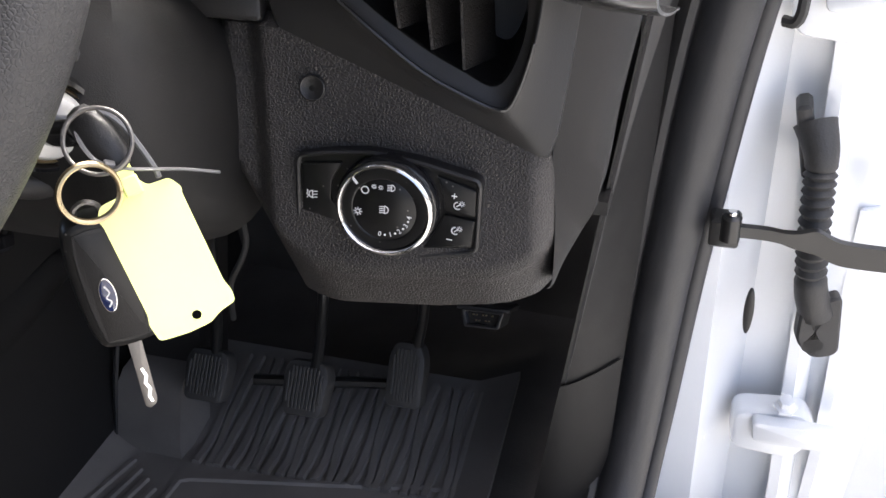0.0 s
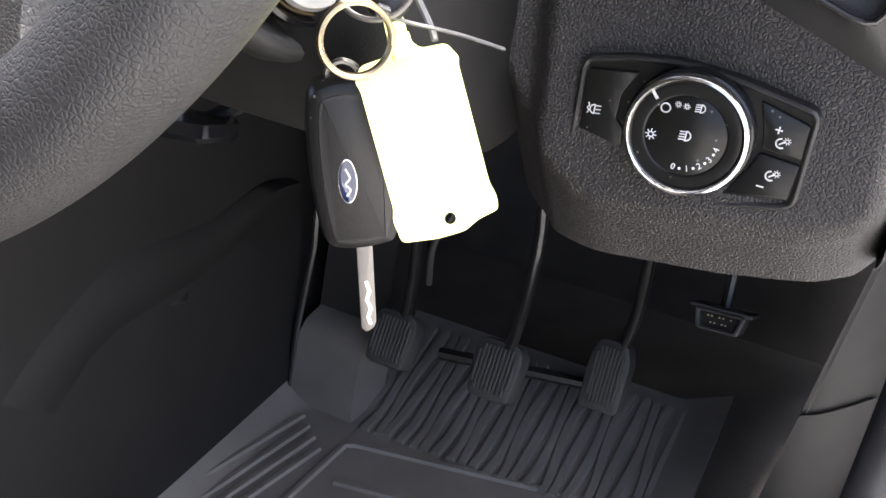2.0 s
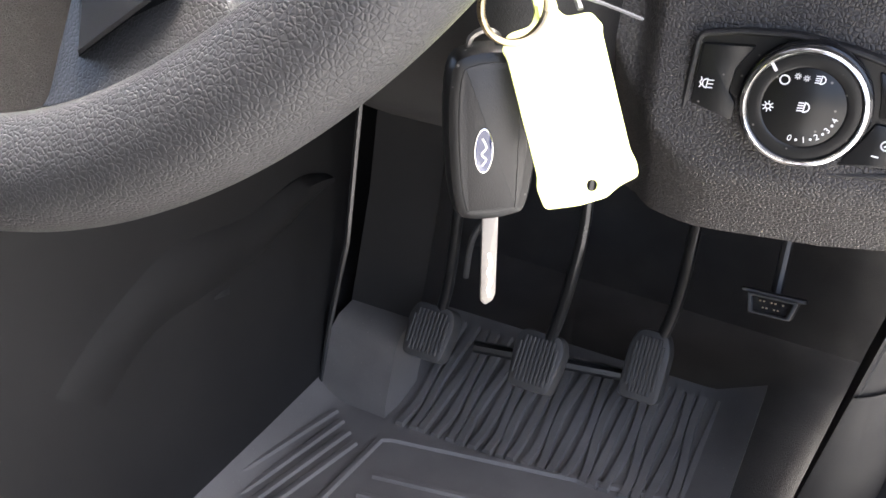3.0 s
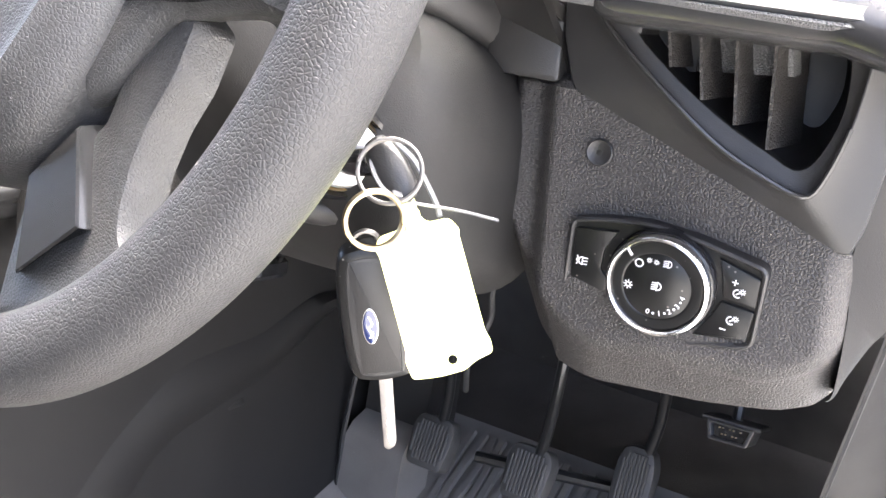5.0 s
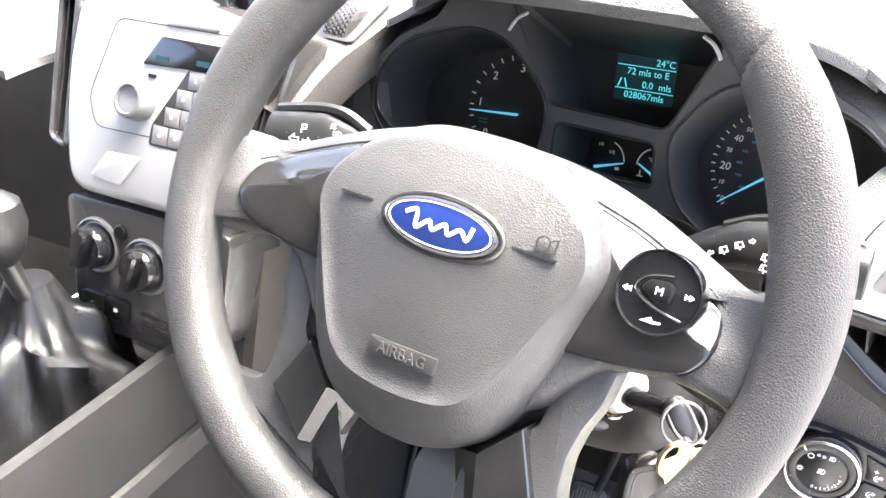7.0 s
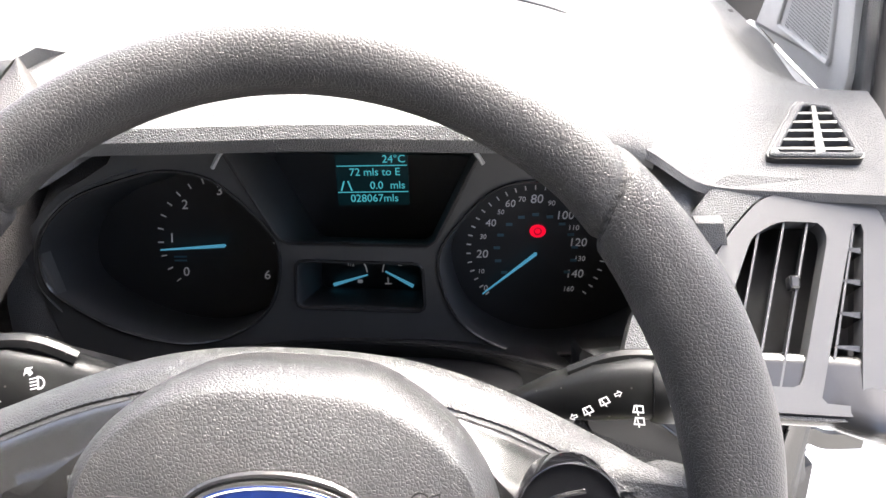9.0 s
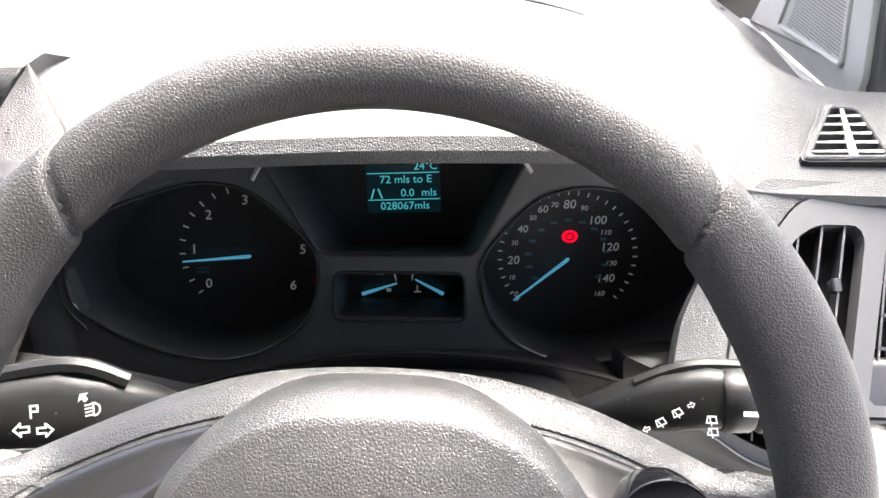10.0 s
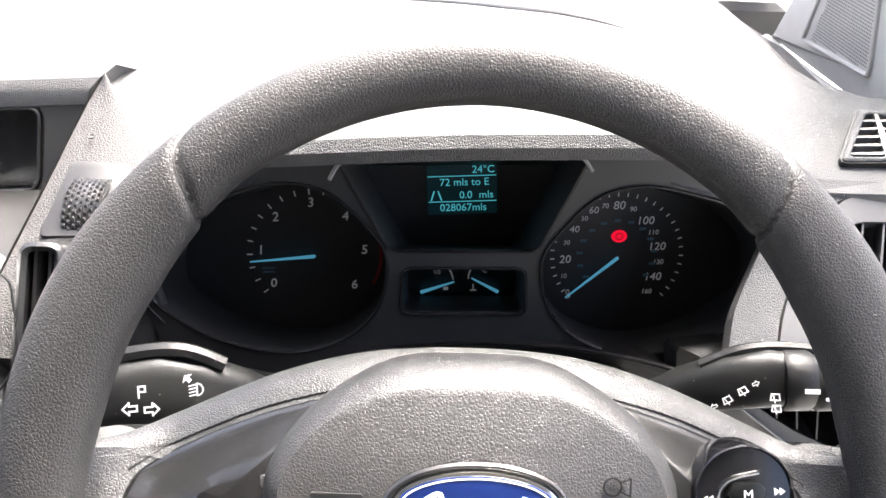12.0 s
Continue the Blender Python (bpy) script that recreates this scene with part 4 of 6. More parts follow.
part("vent_nose", sheet(nose, 36, 28, (0, 0.004, 0)), SATIN, dash, "satin grey ledge between the vents")
VENT_MID = (0.058, 0.082)
vent_outer = [(-0.0235, 0.128), (-0.0228, 0.1), (-0.0165, 0.0765), (0.0036, 0.0672), (0.0256, 0.0571), (0.0522, 0.0446), (0.0709, 0.0355), (0.1088, 0.0168), (0.1135, 0.03), (0.1185, 0.06), (0.1245, 0.1), (0.127, 0.128)]
vent_bead = [(p.x, p.y) for p in smooth([(-0.0003, 0.125), (-0.0048, 0.1163), (-0.0019, 0.1071), (0.012, 0.0925), (0.031, 0.0755), (0.053, 0.0579), (0.0733, 0.0468), (0.0880, 0.0412), (0.0945, 0.0468), (0.1024, 0.0705), (0.1065, 0.10), (0.106, 0.122)], 5)]
vent_open = [(p.x, p.y) for p in smooth([(0.0128, 0.1035), (0.0282, 0.0878), (0.0428, 0.0762), (0.0572, 0.0663), (0.0707, 0.0587), (0.0826, 0.0520), (0.0905, 0.0560), (0.0975, 0.0720), (0.0990, 0.0870), (0.0961, 0.1010), (0.0795, 0.1060), (0.052, 0.1070), (0.026, 0.1070)], 5)]
oa, ba, ia = (by_turns(q, VENT_MID, 110) for q in (vent_outer, vent_bead, vent_open))


def between(p, q, k, z):
    return [Vector((a[0] + (b[0] - a[0]) * k, a[1] + (b[1] - a[1]) * k, z)) for a, b in zip(p, q)]


lowv = part("lower_vent", loft([between(oa, ba, 0, -0.016), between(oa, ba, 0, -0.002), between(oa, ba, 0.03, 0.0), between(oa, ba, 0.5, 0.0035), between(oa, ba, 0.9, 0.0066), between(oa, ba, 0.96, 0.0078), between(oa, ba, 1.0, 0.0078), between(ba, ia, 0.12, 0.0068), between(ba, ia, 0.5, 0.0058), between(ba, ia, 0.92, 0.0052), between(ba, ia, 1.0, 0.0040), between(ba, ia, 1.0, -0.006)], False, False), BLACK, dash, "dark lower vent frame", m=KNEE)
edge = [p for p in ba if p[0] + 2.2 * p[1] < 0.262]
cut = max(range(len(edge)), key=lambda i: (Vector(edge[i]) - Vector(edge[i - 1])).length)
part("frame_bead", tube([(x, y, 0.0080) for x, y in edge[cut:] + edge[:cut]], 0.0012, 8), SATIN, lowv, "thin satin bead")
part("vent_floor", loft([between(ia, ia, 0, -0.004), [Vector((0.062 + (x - 0.058) * 0.9, 0.086 + (y - 0.082) * 0.86, -0.032)) for x, y in ia], [Vector((0.066 + (x - 0.058) * 0.7, 0.088 + (y - 0.082) * 0.7, -0.05)) for x, y in ia]], False, True), SMOOTH, lowv, "dark vent duct")
for (x0, y0), (x1, y1) in (((0.0252, 0.107), (0.0282, 0.0892)), ((0.0386, 0.107), (0.0428, 0.0766)), ((0.0538, 0.107), (0.0574, 0.0674)), ((0.0698, 0.106), (0.0716, 0.0586))):
    ring = []
    for k in (0.0, 0.5, 1.0):
        x, y = x0 + (x1 - x0) * k, y0 + (y1 - y0) * k
        ring.append([Vector((x - 0.0006, y, 0.006)), Vector((x + 0.0007, y, 0.006)), Vector((x + 0.010, y + 0.002, -0.03)), Vector((x + 0.0085, y + 0.002, -0.03))])
    part("fin", loft(ring), DASH, lowv)
# The block between the lower vent and the column.
part("cross_strip", slab(rounded([(-0.060, 0.0815), (-0.0238, 0.0785), (-0.0236, 0.1135), (-0.040, 0.121), (-0.062, 0.120)], 0.003), -0.03, -0.002, 0.002), SMOOTH, dash, "smooth dark strip above the knee panel", m=KNEE)
# End cap of the dash beside the door.
cap_in = smooth([(0.1085, -0.050, -0.016), (0.1115, -0.043, -0.013), (0.1122, -0.01, -0.011), (0.1105, 0.018, -0.008), (0.117, 0.055, -0.002), (0.124, 0.1, 0.0), (0.127, 0.135, 0.002), (0.135, 0.17, -0.01)], 6, False)
cap_out = smooth([(0.110, -0.050, -0.022), (0.114, -0.043, -0.024), (0.1225, -0.025, -0.026), (0.1310, -0.0085, -0.027), (0.138, 0.035, -0.030), (0.1475, 0.08, -0.034), (0.157, 0.135, -0.038), (0.165, 0.17, -0.045)], 6, False)
part("end_cap", loft([[KNEE @ a, KNEE @ a.lerp(b, 0.5) + Vector((0.001, -0.001, 0)), KNEE @ b, KNEE @ (b + Vector((0.004, 0, -0.06)))] for a, b in zip(cap_in, cap_out)], False, False, ring_closed=False), KICK, dash, "smooth dark end cap")

# Window demister vent on the top's end.
DEMIST = axes((0.262, 0.270, 0.7085), (1, 0, 0.03), (0, 0.95, 0.30))
outer = resample(rounded([(-0.0265, -0.0217), (0.0294, -0.0215), (0.0219, 0.0230), (-0.0005, 0.0277)], 0.004), 60)
inner = resample(rounded([(-0.0203, -0.0185), (0.0245, -0.0181), (0.0182, 0.0208), (0.0031, 0.0235)], 0.0028), 60)
dem = thing("demister_vent", "small grey side window demister vent", "air vent", DEMIST)
part("frame", ring_frame(outer, inner, -0.008, 0.0022, 0.0009), DASH_TOP, dem)
part("joint", ring_frame(inset(outer, -0.0011), inset(outer, 0.0004), -0.008, 0.0002, 0.0), BLACK, dem, "dark joint round the vent")
part("duct", slab(inner, -0.0046, -0.0036), BLACK, dem, "dark vent duct")
part("divider", slab([(0.002, -0.0185), (0.0074, -0.0185), (0.0103, 0.0222), (0.0078, 0.0226)], -0.0038, 0.0018), VENT_TRIM, dem)
for s in (1, -1):
    for k in range(5):
        y = -0.0145 + 0.0078 * k
        mid = 0.0058 + 0.11 * y
        edge = (-0.0105 + 0.54 * y) if s < 0 else (0.0215 - 0.155 * y)
        part("slat", slab([(min(mid, edge), y - 0.0014), (max(mid, edge), y - 0.0014), (max(mid, edge), y + 0.001), (min(mid, edge), y + 0.0003)], -0.0038, 0.0012), VENT_TRIM, dem)

PLACE = PILLARS
# Speaker triangle at the foot of the driver's pillar.
TRI = axes((0.36, 0.55, 0.65), (0, -1, 0), (-0.06, 0, 1))
tri = thing("pillar_speaker", "grey triangular mirror trim with a perforated speaker", "speaker")
part("panel", slab(rounded([(-0.25, -0.018), (0.05, -0.012), (0.066, 0.02), (0.07, 0.16), (-0.06, 0.16)], 0.006), -0.02, 0.0, 0.004), PILLAR, tri, m=TRI)
part("foot_fillet", tube(smooth([(-0.26, -0.022, 0.002), (-0.1, -0.019, 0.006), (0.05, -0.014, 0.004)], 8, False), 0.006, 8), PILLAR, tri, m=TRI)
part("trim_strip", slab(rounded([(0.056, -0.02), (0.104, -0.03), (0.112, 0.2), (0.078, 0.2)], 0.004), -0.03, -0.006, 0.003), SATIN, tri, "dark edge strip", m=TRI)
grille = rounded([(-0.145, 0.006), (0.028, 0.017), (0.036, 0.15), (-0.04, 0.15)], 0.009)
part("grille_rim", ring_frame(grille, inset(grille, 0.004), -0.002, 0.004, 0.0015), PILLAR, tri, m=TRI)
part("grille", slab(inset(grille, 0.003), -0.002, 0.001), PILLAR, tri, "perforated grille", m=TRI)
g = Geo()
for i in range(52):
    for j in range(44):
        x, y = -0.15 + 0.0036 * i + 0.0018 * (j % 2), 0.012 + 0.0032 * j
        if x < 0.020 + 0.06 * y and x > -0.128 + 0.72 * y and y > 0.0215 + 0.06 * x:
            g.add([(x + 0.0011 * math.cos(k * math.pi / 3), y + 0.0011 * math.sin(k * math.pi / 3), 0.0013) for k in range(6)], [list(range(6))])
tagged(part("speaker_mesh", g, BLACK, tri, m=TRI), kind="stuff")
PLACE = STRAIGHT
# ---- steering column, ignition lock and stalks ----
AHEAD, UPV = Vector((0, 0.8591, -0.5118)), Vector((0, 0.5118, 0.8591))
HUB = Vector((0, 0, 0.66))
col = thing("steering_column", "dark plastic steering column shroud", "steering column")


def section(d, half, top, low, cx, n=40):
    out = []
    for i in range(n):
        a = 2 * math.pi * i / n
        c, s = math.cos(a), math.sin(a)
        k = 0.62
        x = half * math.copysign(abs(c) ** k, c)
        v = (top + low) / 2 + (top - low) / 2 * math.copysign(abs(s) ** k, s)
        out.append(HUB + AHEAD * d + UPV * v + Vector((cx + x, 0, 0)))
    return out


part("lower_shroud", loft([section(0.02, 0.03, 0.01, -0.03, 0.0), section(0.045, 0.034, 0.01, -0.036, 0.0), section(0.06, 0.04, 0.012, -0.05, 0.0), section(0.11, 0.046, 0.012, -0.062, 0.0), section(0.128, 0.055, 0.012, -0.078, 0.004), section(0.138, 0.074, 0.012, -0.094, 0.012), section(0.155, 0.083, 0.012, -0.106, 0.014), section(0.19, 0.088, 0.012, -0.119, 0.014), section(0.26, 0.09, 0.012, -0.12, 0.014)]), KICK, col, m=LOWER)
part("upper_shroud", loft([section(0.045, 0.034, 0.026, 0.0125, 0.0), section(0.06, 0.045, 0.03, 0.0125, 0.0), section(0.1, 0.06, 0.038, 0.0125, 0.006), section(0.16, 0.086, 0.05, 0.0125, 0.01), section(0.3, 0.09, 0.08, 0.0125, 0.01)]), BLACK, col, m=STALKS)
# Arched cover between the column and the dials.
def apron_arch(x):
    return 0.546 + 0.056 * max(0.0, 1 - ((x - 0.0) / 0.186) ** 2) ** 0.8


part("cluster_apron", sheet(lambda u, v: (-0.2 + 0.335 * u, 0.215 + 0.055 * v, apron_arch(-0.2 + 0.335 * u) + 0.002 - 0.038 * v), 40, 8, (0, 0.004, -0.01)), SMOOTH, col, "arched dark cover below the dials", m=DIALS)
part("apron_front", sheet(lambda u, v: (-0.2 + 0.335 * u, 0.215 + 0.05 * v, apron_arch(-0.2 + 0.335 * u) * (1 - v) + 0.5 * v), 40, 6, (0, 0.006, 0)), BLACK, col, m=DIALS)

PLACE = LOWER
LOCK_N = Vector((0.80, -0.58, 0.12)).normalized()
LOCK = axes((0.0624, 0.0790, 0.5360), Vector((0, 0, 1)).cross(LOCK_N), (0, 0, 1))
LOCK = LOCK @ Matrix.Translation((0, 0, 0.006))
lock = thing("ignition_lock", "satin metal ignition lock in a black collar", "ignition lock", LOCK)
part("boss", lathe([(0.043, -0.05), (0.0405, -0.022), (0.0375, -0.013), (0.035, -0.0085), (0.0315, -0.006), (0.0285, -0.0055), (0.0262, -0.0065), (0.0245, -0.009), (0.0235, -0.014)], 48), SMOOTH, lock)
part("collar", lathe([(0.0215, -0.03), (0.0215, -0.003), (0.0203, 0.0), (0.0185, 0.0005), (0.0172, -0.0012), (0.0165, -0.006), (0.0, -0.012)], 40), GLOSS, lock)
part("trim_ring", lathe([(0.0168, -0.006), (0.0168, -0.0012), (0.0160, 0.0), (0.0152, -0.0015), (0.0150, -0.006)], 40), BRASS, lock, "brassy worn ring")
part("barrel", lathe([(0.0149, -0.008), (0.0147, 0.0005), (0.0128, 0.0032), (0.0105, 0.0036), (0.0, 0.0030)], 40), SILVERY, lock, "satin metal lock barrel")

# A moulded pull under the column.
lever = thing("column_lever", "black column adjustment lever under the shroud", "lever")
part("handle", box(-0.03, 0.03, -0.012, 0.02, -0.006, 0.006, 0.004), GLOSS, lever, m=pose(-0.062, 0.115, 0.437, -20, 0, 8))
part("stem", tube([(-0.05, 0.13, 0.435), (-0.02, 0.17, 0.45)], 0.006, 8, 0.6), BLACK, lever)


PLACE = STALKS


def stalk(side, label):
    """A control stalk that reaches out from the column, with its flat printed face."""
    ob = thing("control_stalk", label, "control stalk", group="stalks on the column")
    lift = 0.0 if side > 0 else 0.001
    secs = []
    for x, y, z, w, h in ((0.06, 0.135, 0.612, 0.008, 0.008), (0.092, 0.122, 0.629, 0.009, 0.009), (0.108, 0.116, 0.638, 0.0145, 0.0125), (0.126, 0.11, 0.6455, 0.0185, 0.015), (0.146, 0.106, 0.6505, 0.0195, 0.0155), (0.167, 0.103, 0.6505, 0.0175, 0.0145), (0.187, 0.101, 0.6495, 0.0155, 0.013)):
        ring = []
        for k in range(20):
            a = 2 * math.pi * k / 20
            c, s = math.cos(a), math.sin(a)
            u = w * (0.76 if side > 0 else 1.0) * math.copysign(abs(c) ** 0.7, c)
            t = h * math.copysign(abs(s) ** 0.7, s)
            ring.append(Vector((side * x, y - 0.75 * t + 0.45 * u, z + lift + 0.85 * u + 0.35 * t)))
        secs.append(ring)
    part("body", loft(secs), STALK, ob)
    return ob


PRINT_R = axes((0.14, 0.0905, 0.656), (1, -0.10, 0.0), (0, 0.45, 0.9))
right = stalk(1, "black wiper stalk with white printed signs")
part("cap", lathe([(0.0, -0.004), (0.0128, -0.004), (0.0134, 0.0), (0.0134, 0.018), (0.0115, 0.0215), (0.0, 0.022)], 28), STALK, right, m=axes((0.187, 0.101, 0.6495), (0, -0.5, 0.6), (0, 0.6, 0.5)))
part("ring", lathe([(0.0138, 0.0), (0.0150, 0.002), (0.0150, 0.012), (0.0138, 0.0145)], 40), STALK, right, "ribbed turning ring", m=axes((0.166, 0.103, 0.6505), (0, -0.5, 0.6), (0, 0.6, 0.5)))
part("top_blade", tube(smooth([(0.116, 0.114, 0.6525), (0.135, 0.1125, 0.6615), (0.155, 0.111, 0.6635), (0.186, 0.108, 0.6605)], 5, False), 0.0035, 8), STALK, right, "gloss upper edge")
left = stalk(-1, "black indicator stalk with white printed signs")
part("top_blade", tube(smooth([(-0.118, 0.114, 0.660), (-0.135, 0.1125, 0.6695), (-0.155, 0.111, 0.6705), (-0.186, 0.108, 0.6655)], 5, False), 0.0045, 8), STALK, left, "gloss upper edge")


def wiper_sign(s):
    return stroke([(-0.5 * s, -0.35 * s), (-0.4 * s, 0.3 * s), (0.4 * s, 0.3 * s), (0.5 * s, -0.35 * s), (-0.5 * s, -0.35 * s)], 0.13 * s, 0, 0.0003).join(stroke([(0.0, -0.6 * s), (-0.2 * s, 0.15 * s)], 0.12 * s, 0, 0.0003))


def arrow_sign(s):
    return stroke([(-0.5 * s, 0.18 * s), (0.05 * s, 0.18 * s), (0.05 * s, 0.42 * s), (0.5 * s, 0.0), (0.05 * s, -0.42 * s), (0.05 * s, -0.18 * s), (-0.5 * s, -0.18 * s), (-0.5 * s, 0.18 * s)], 0.12 * s, 0, 0.0003)


for name, g, x, y, turn in (("wiper_sign", wiper_sign(0.0042), -0.0135, -0.002, 28), ("wiper_sign", wiper_sign(0.0042), -0.0205, -0.0065, 28), ("arrow_sign", arrow_sign(0.0031), -0.0075, 0.0015, 25), ("arrow_sign", arrow_sign(0.0031), -0.0265, -0.010, 205),
        ("wiper_sign", wiper_sign(0.0044), 0.0015, -0.0045, 0), ("wiper_sign", wiper_sign(0.0044), 0.0022, -0.0098, 0), ("setting_bar", stroke([(-0.0024, 0), (0.0024, 0)], 0.0022, 0, 0.0003), 0.0185, -0.0015, 0), ("drop_sign", slab(circle(0.001, 8), 0, 0.0003).join(slab(circle(0.001, 8), 0, 0.0003), at(0.003, 0)).join(slab(circle(0.001, 8), 0, 0.0003), at(-0.003, 0)), 0.0285, -0.005, 0)):
    part(name, g, WHITE, right, m=PRINT_R @ at(x + 0.003, y, 0.0018, turn))
PRINT_L = axes((-0.150, 0.0895, 0.6645), (1, 0.10, 0.0), (0, 0.45, 0.9))
for name, g, x, y, turn in (("arrow_sign", arrow_sign(0.0066), -0.0065, -0.0085, 180), ("arrow_sign", arrow_sign(0.0066), 0.0035, -0.0095, 0), ("park_sign", stroke([(-0.002, -0.002), (-0.002, 0.003), (0.001, 0.003), (0.001, 0.0005), (-0.002, 0.0005)], 0.0008, 0, 0.0003), 0.0, -0.0015, 0), ("beam_sign", beam(0.0055), 0.0245, -0.002, 0), ("arrow_sign", slab([(0, 0.002), (0.003, 0.0), (0.001, 0), (0.001, -0.002), (-0.001, -0.002), (-0.001, 0), (-0.003, 0)], 0, 0.0003), 0.0205, 0.0035, 40)):
    part(name, g, WHITE, left, m=PRINT_L @ at(x, y, 0.0018, turn))
PLACE = LOWER
# ---- keys in the lock ----
key_at = LOCK @ Matrix.Rotation(radians(25), 4, "Z")
key = thing("ignition_key", "black-headed key turned in the ignition lock", "key", key_at)
BOW = axes((0.1018, 0.0615, 0.5405), (0.666, -0.148, -0.733), (0.626, 0.649, 0.436))
part("neck", tube([key_at.inverted() @ p for p in smooth([LOCK @ Vector((0, 0, -0.004)), LOCK @ Vector((0, 0, 0.006)), LOCK.translation.lerp(BOW.translation, 0.55) + Vector((0.002, 0, 0.001)), BOW.translation - Vector((0.004, 0, -0.003))], 4, False)], [0.0072, 0.0072, 0.0070, 0.0068, 0.0066, 0.0065, 0.0064, 0.0062, 0.006, 0.0058, 0.0054, 0.005, 0.0046], 14), GLOSS, key, "black key neck")
part("bow", loft([[Vector((x, w * math.cos(a), t * math.sin(a))) for a in (2 * math.pi * i / 20 for i in range(20))] for x, w, t in ((-0.0145, 0.001, 0.0008), (-0.0135, 0.0042, 0.003), (-0.009, 0.0066, 0.0044), (0.0, 0.0075, 0.0046), (0.009, 0.0066, 0.0036), (0.0138, 0.004, 0.0022), (0.0148, 0.001, 0.0008))]), BLACK, key, "flat black key bow", m=key_at.inverted() @ BOW)


def loop(name, centre, normal, r, wire, mat, label, turns=1.85):
    n = Vector(normal).normalized()
    m = axes(centre, n.orthogonal(), n.cross(n.orthogonal()))
    pts = [m @ Vector((r * math.cos(2 * math.pi * turns * i / 70), r * math.sin(2 * math.pi * turns * i / 70), wire * 1.7 * (i / 70 - 0.5))) for i in range(71)]
    return tagged(part(name, tube(pts, wire, 8), mat), label, "key ring", "rings on the key")


loop("split_ring", (0.1050, 0.0567, 0.5420), (0.42, -0.75, 0.5), 0.0125, 0.0009, STEEL, "steel split ring through the key head")
loop("split_ring", (0.1066, 0.0432, 0.5271), (0.75, -0.6, 0.1), 0.0112, 0.0011, BRASS, "brassy split ring holding the fob")
tie = smooth([(0.1088, 0.0547, 0.5327), (0.1042, 0.0532, 0.5359), (0.0992, 0.0547, 0.5403), (0.0954, 0.0582, 0.5446), (0.0941, 0.0651, 0.5480), (0.0975, 0.0714, 0.5471), (0.1031, 0.0749, 0.5403), (0.1090, 0.0747, 0.5318), (0.1148, 0.0733, 0.5234), (0.1173, 0.0713, 0.5203)], 6, False)
ziptie = thing("cable_tie", "thin grey cable tie round the key ring", "cable tie")
part("band", tube(tie, 0.0012, 6, 0.6), TIE, ziptie)
part("tail", tube(smooth([(0.1088, 0.0547, 0.5327), (0.1126, 0.0616, 0.5285), (0.1182, 0.0698, 0.5249), (0.1238, 0.0799, 0.5203), (0.1320, 0.0915, 0.5139)], 5, False), 0.0011, 6, 0.6), TIE, ziptie)
part("lock_head", box(-0.002, 0.002, -0.0022, 0.0022, -0.002, 0.002, 0.0005), TIE, ziptie, m=pose(*tie[0], 0, 20, 40))

TAG = axes((0.121, 0.0595, 0.490), (0.0245, 0.0225, 0.0065), (-0.0225, 0.0115, 0.0545))
hole = circle(0.0019, 20, 0.0008, -0.0232)
shape = rounded([(-0.0162, -0.0265), (-0.0050, -0.0282), (0.0045, -0.0282), (0.0095, -0.0258), (0.0168, -0.0245), (0.0172, -0.0195), (0.0160, -0.0160), (0.0160, 0.0215), (0.0168, 0.0235), (0.0140, 0.0285), (0.0055, 0.0290), (0.0030, 0.0325), (0.0030, 0.0440), (-0.0030, 0.0440), (-0.0036, 0.0325), (-0.0060, 0.0290), (-0.0140, 0.0285), (-0.0170, 0.0240), (-0.0160, 0.0215), (-0.0160, -0.0160), (-0.0172, -0.0190)], 0.0018, 4)
shape, hole = [[(x * 1.03, y * 1.07 - 0.0012) for x, y in q] for q in (shape, hole)]
g = holed(shape, [hole], 0.0007).join(holed(shape, [hole], -0.0007)).join(loft([flat(shape, -0.0007), flat(shape, 0.0007)], False, False)).join(loft([flat(hole, -0.0007), flat(hole, 0.0007)], False, False))
tag = thing("key_tag", "fluorescent yellow plastic key tag hung from the ignition key", "key tag", TAG)
part("plate", g, YELLOW, tag)
part("strap", box(-0.0036, 0.0036, 0.028, 0.036, -0.0016, 0.0022, 0.001), YELLOW, tag)

FOB = axes((0.0905, 0.0615, 0.4745), (0.8, 0.6, 0.0), (0.06, 0.02, 1.0))
fob = thing("remote_key", "black folding remote key with its blade out", "key fob", FOB)
fob_out = [(p.x, p.y) for p in smooth([(-0.0155, 0.026), (-0.008, 0.0325), (0.006, 0.0325), (0.0145, 0.027), (0.0165, 0.0), (0.014, -0.026), (0.008, -0.0315), (-0.006, -0.0325), (-0.0135, -0.027), (-0.0165, 0.0)], 4)]
part("case", loft([flat(inset(fob_out, 0.003), -0.0065), flat(fob_out, -0.003), flat(fob_out, 0.003), flat(inset(fob_out, 0.0012), 0.0055), flat(inset(fob_out, 0.004), 0.0068)]), SWITCH, fob)
part("face_plate", slab(rounded(inset(fob_out, 0.0042), 0.001, 1), 0.006, 0.0074, 0.0008), BLACK, fob)
mark = part("badge", slab(circle(0.0035, 32, 0, 0, 0.0088), 0.0066, 0.0080, 0.0004), CHROME, fob, "oval chrome-edged blue badge", m=at(-0.0035, -0.003, 0))
part("badge_field", slab(circle(0.0030, 32, 0, 0, 0.0081), 0.0078, 0.0083, 0.0001), BLUE, mark)
part("badge_mark", tube(smooth([(-0.0006, -0.0055, 0.0083), (0.0008, -0.003, 0.0083), (-0.0008, -0.001, 0.0083), (0.0008, 0.0015, 0.0083), (-0.0006, 0.005, 0.0083)], 4, False), 0.0004, 5, 0.5), WHITE, mark)
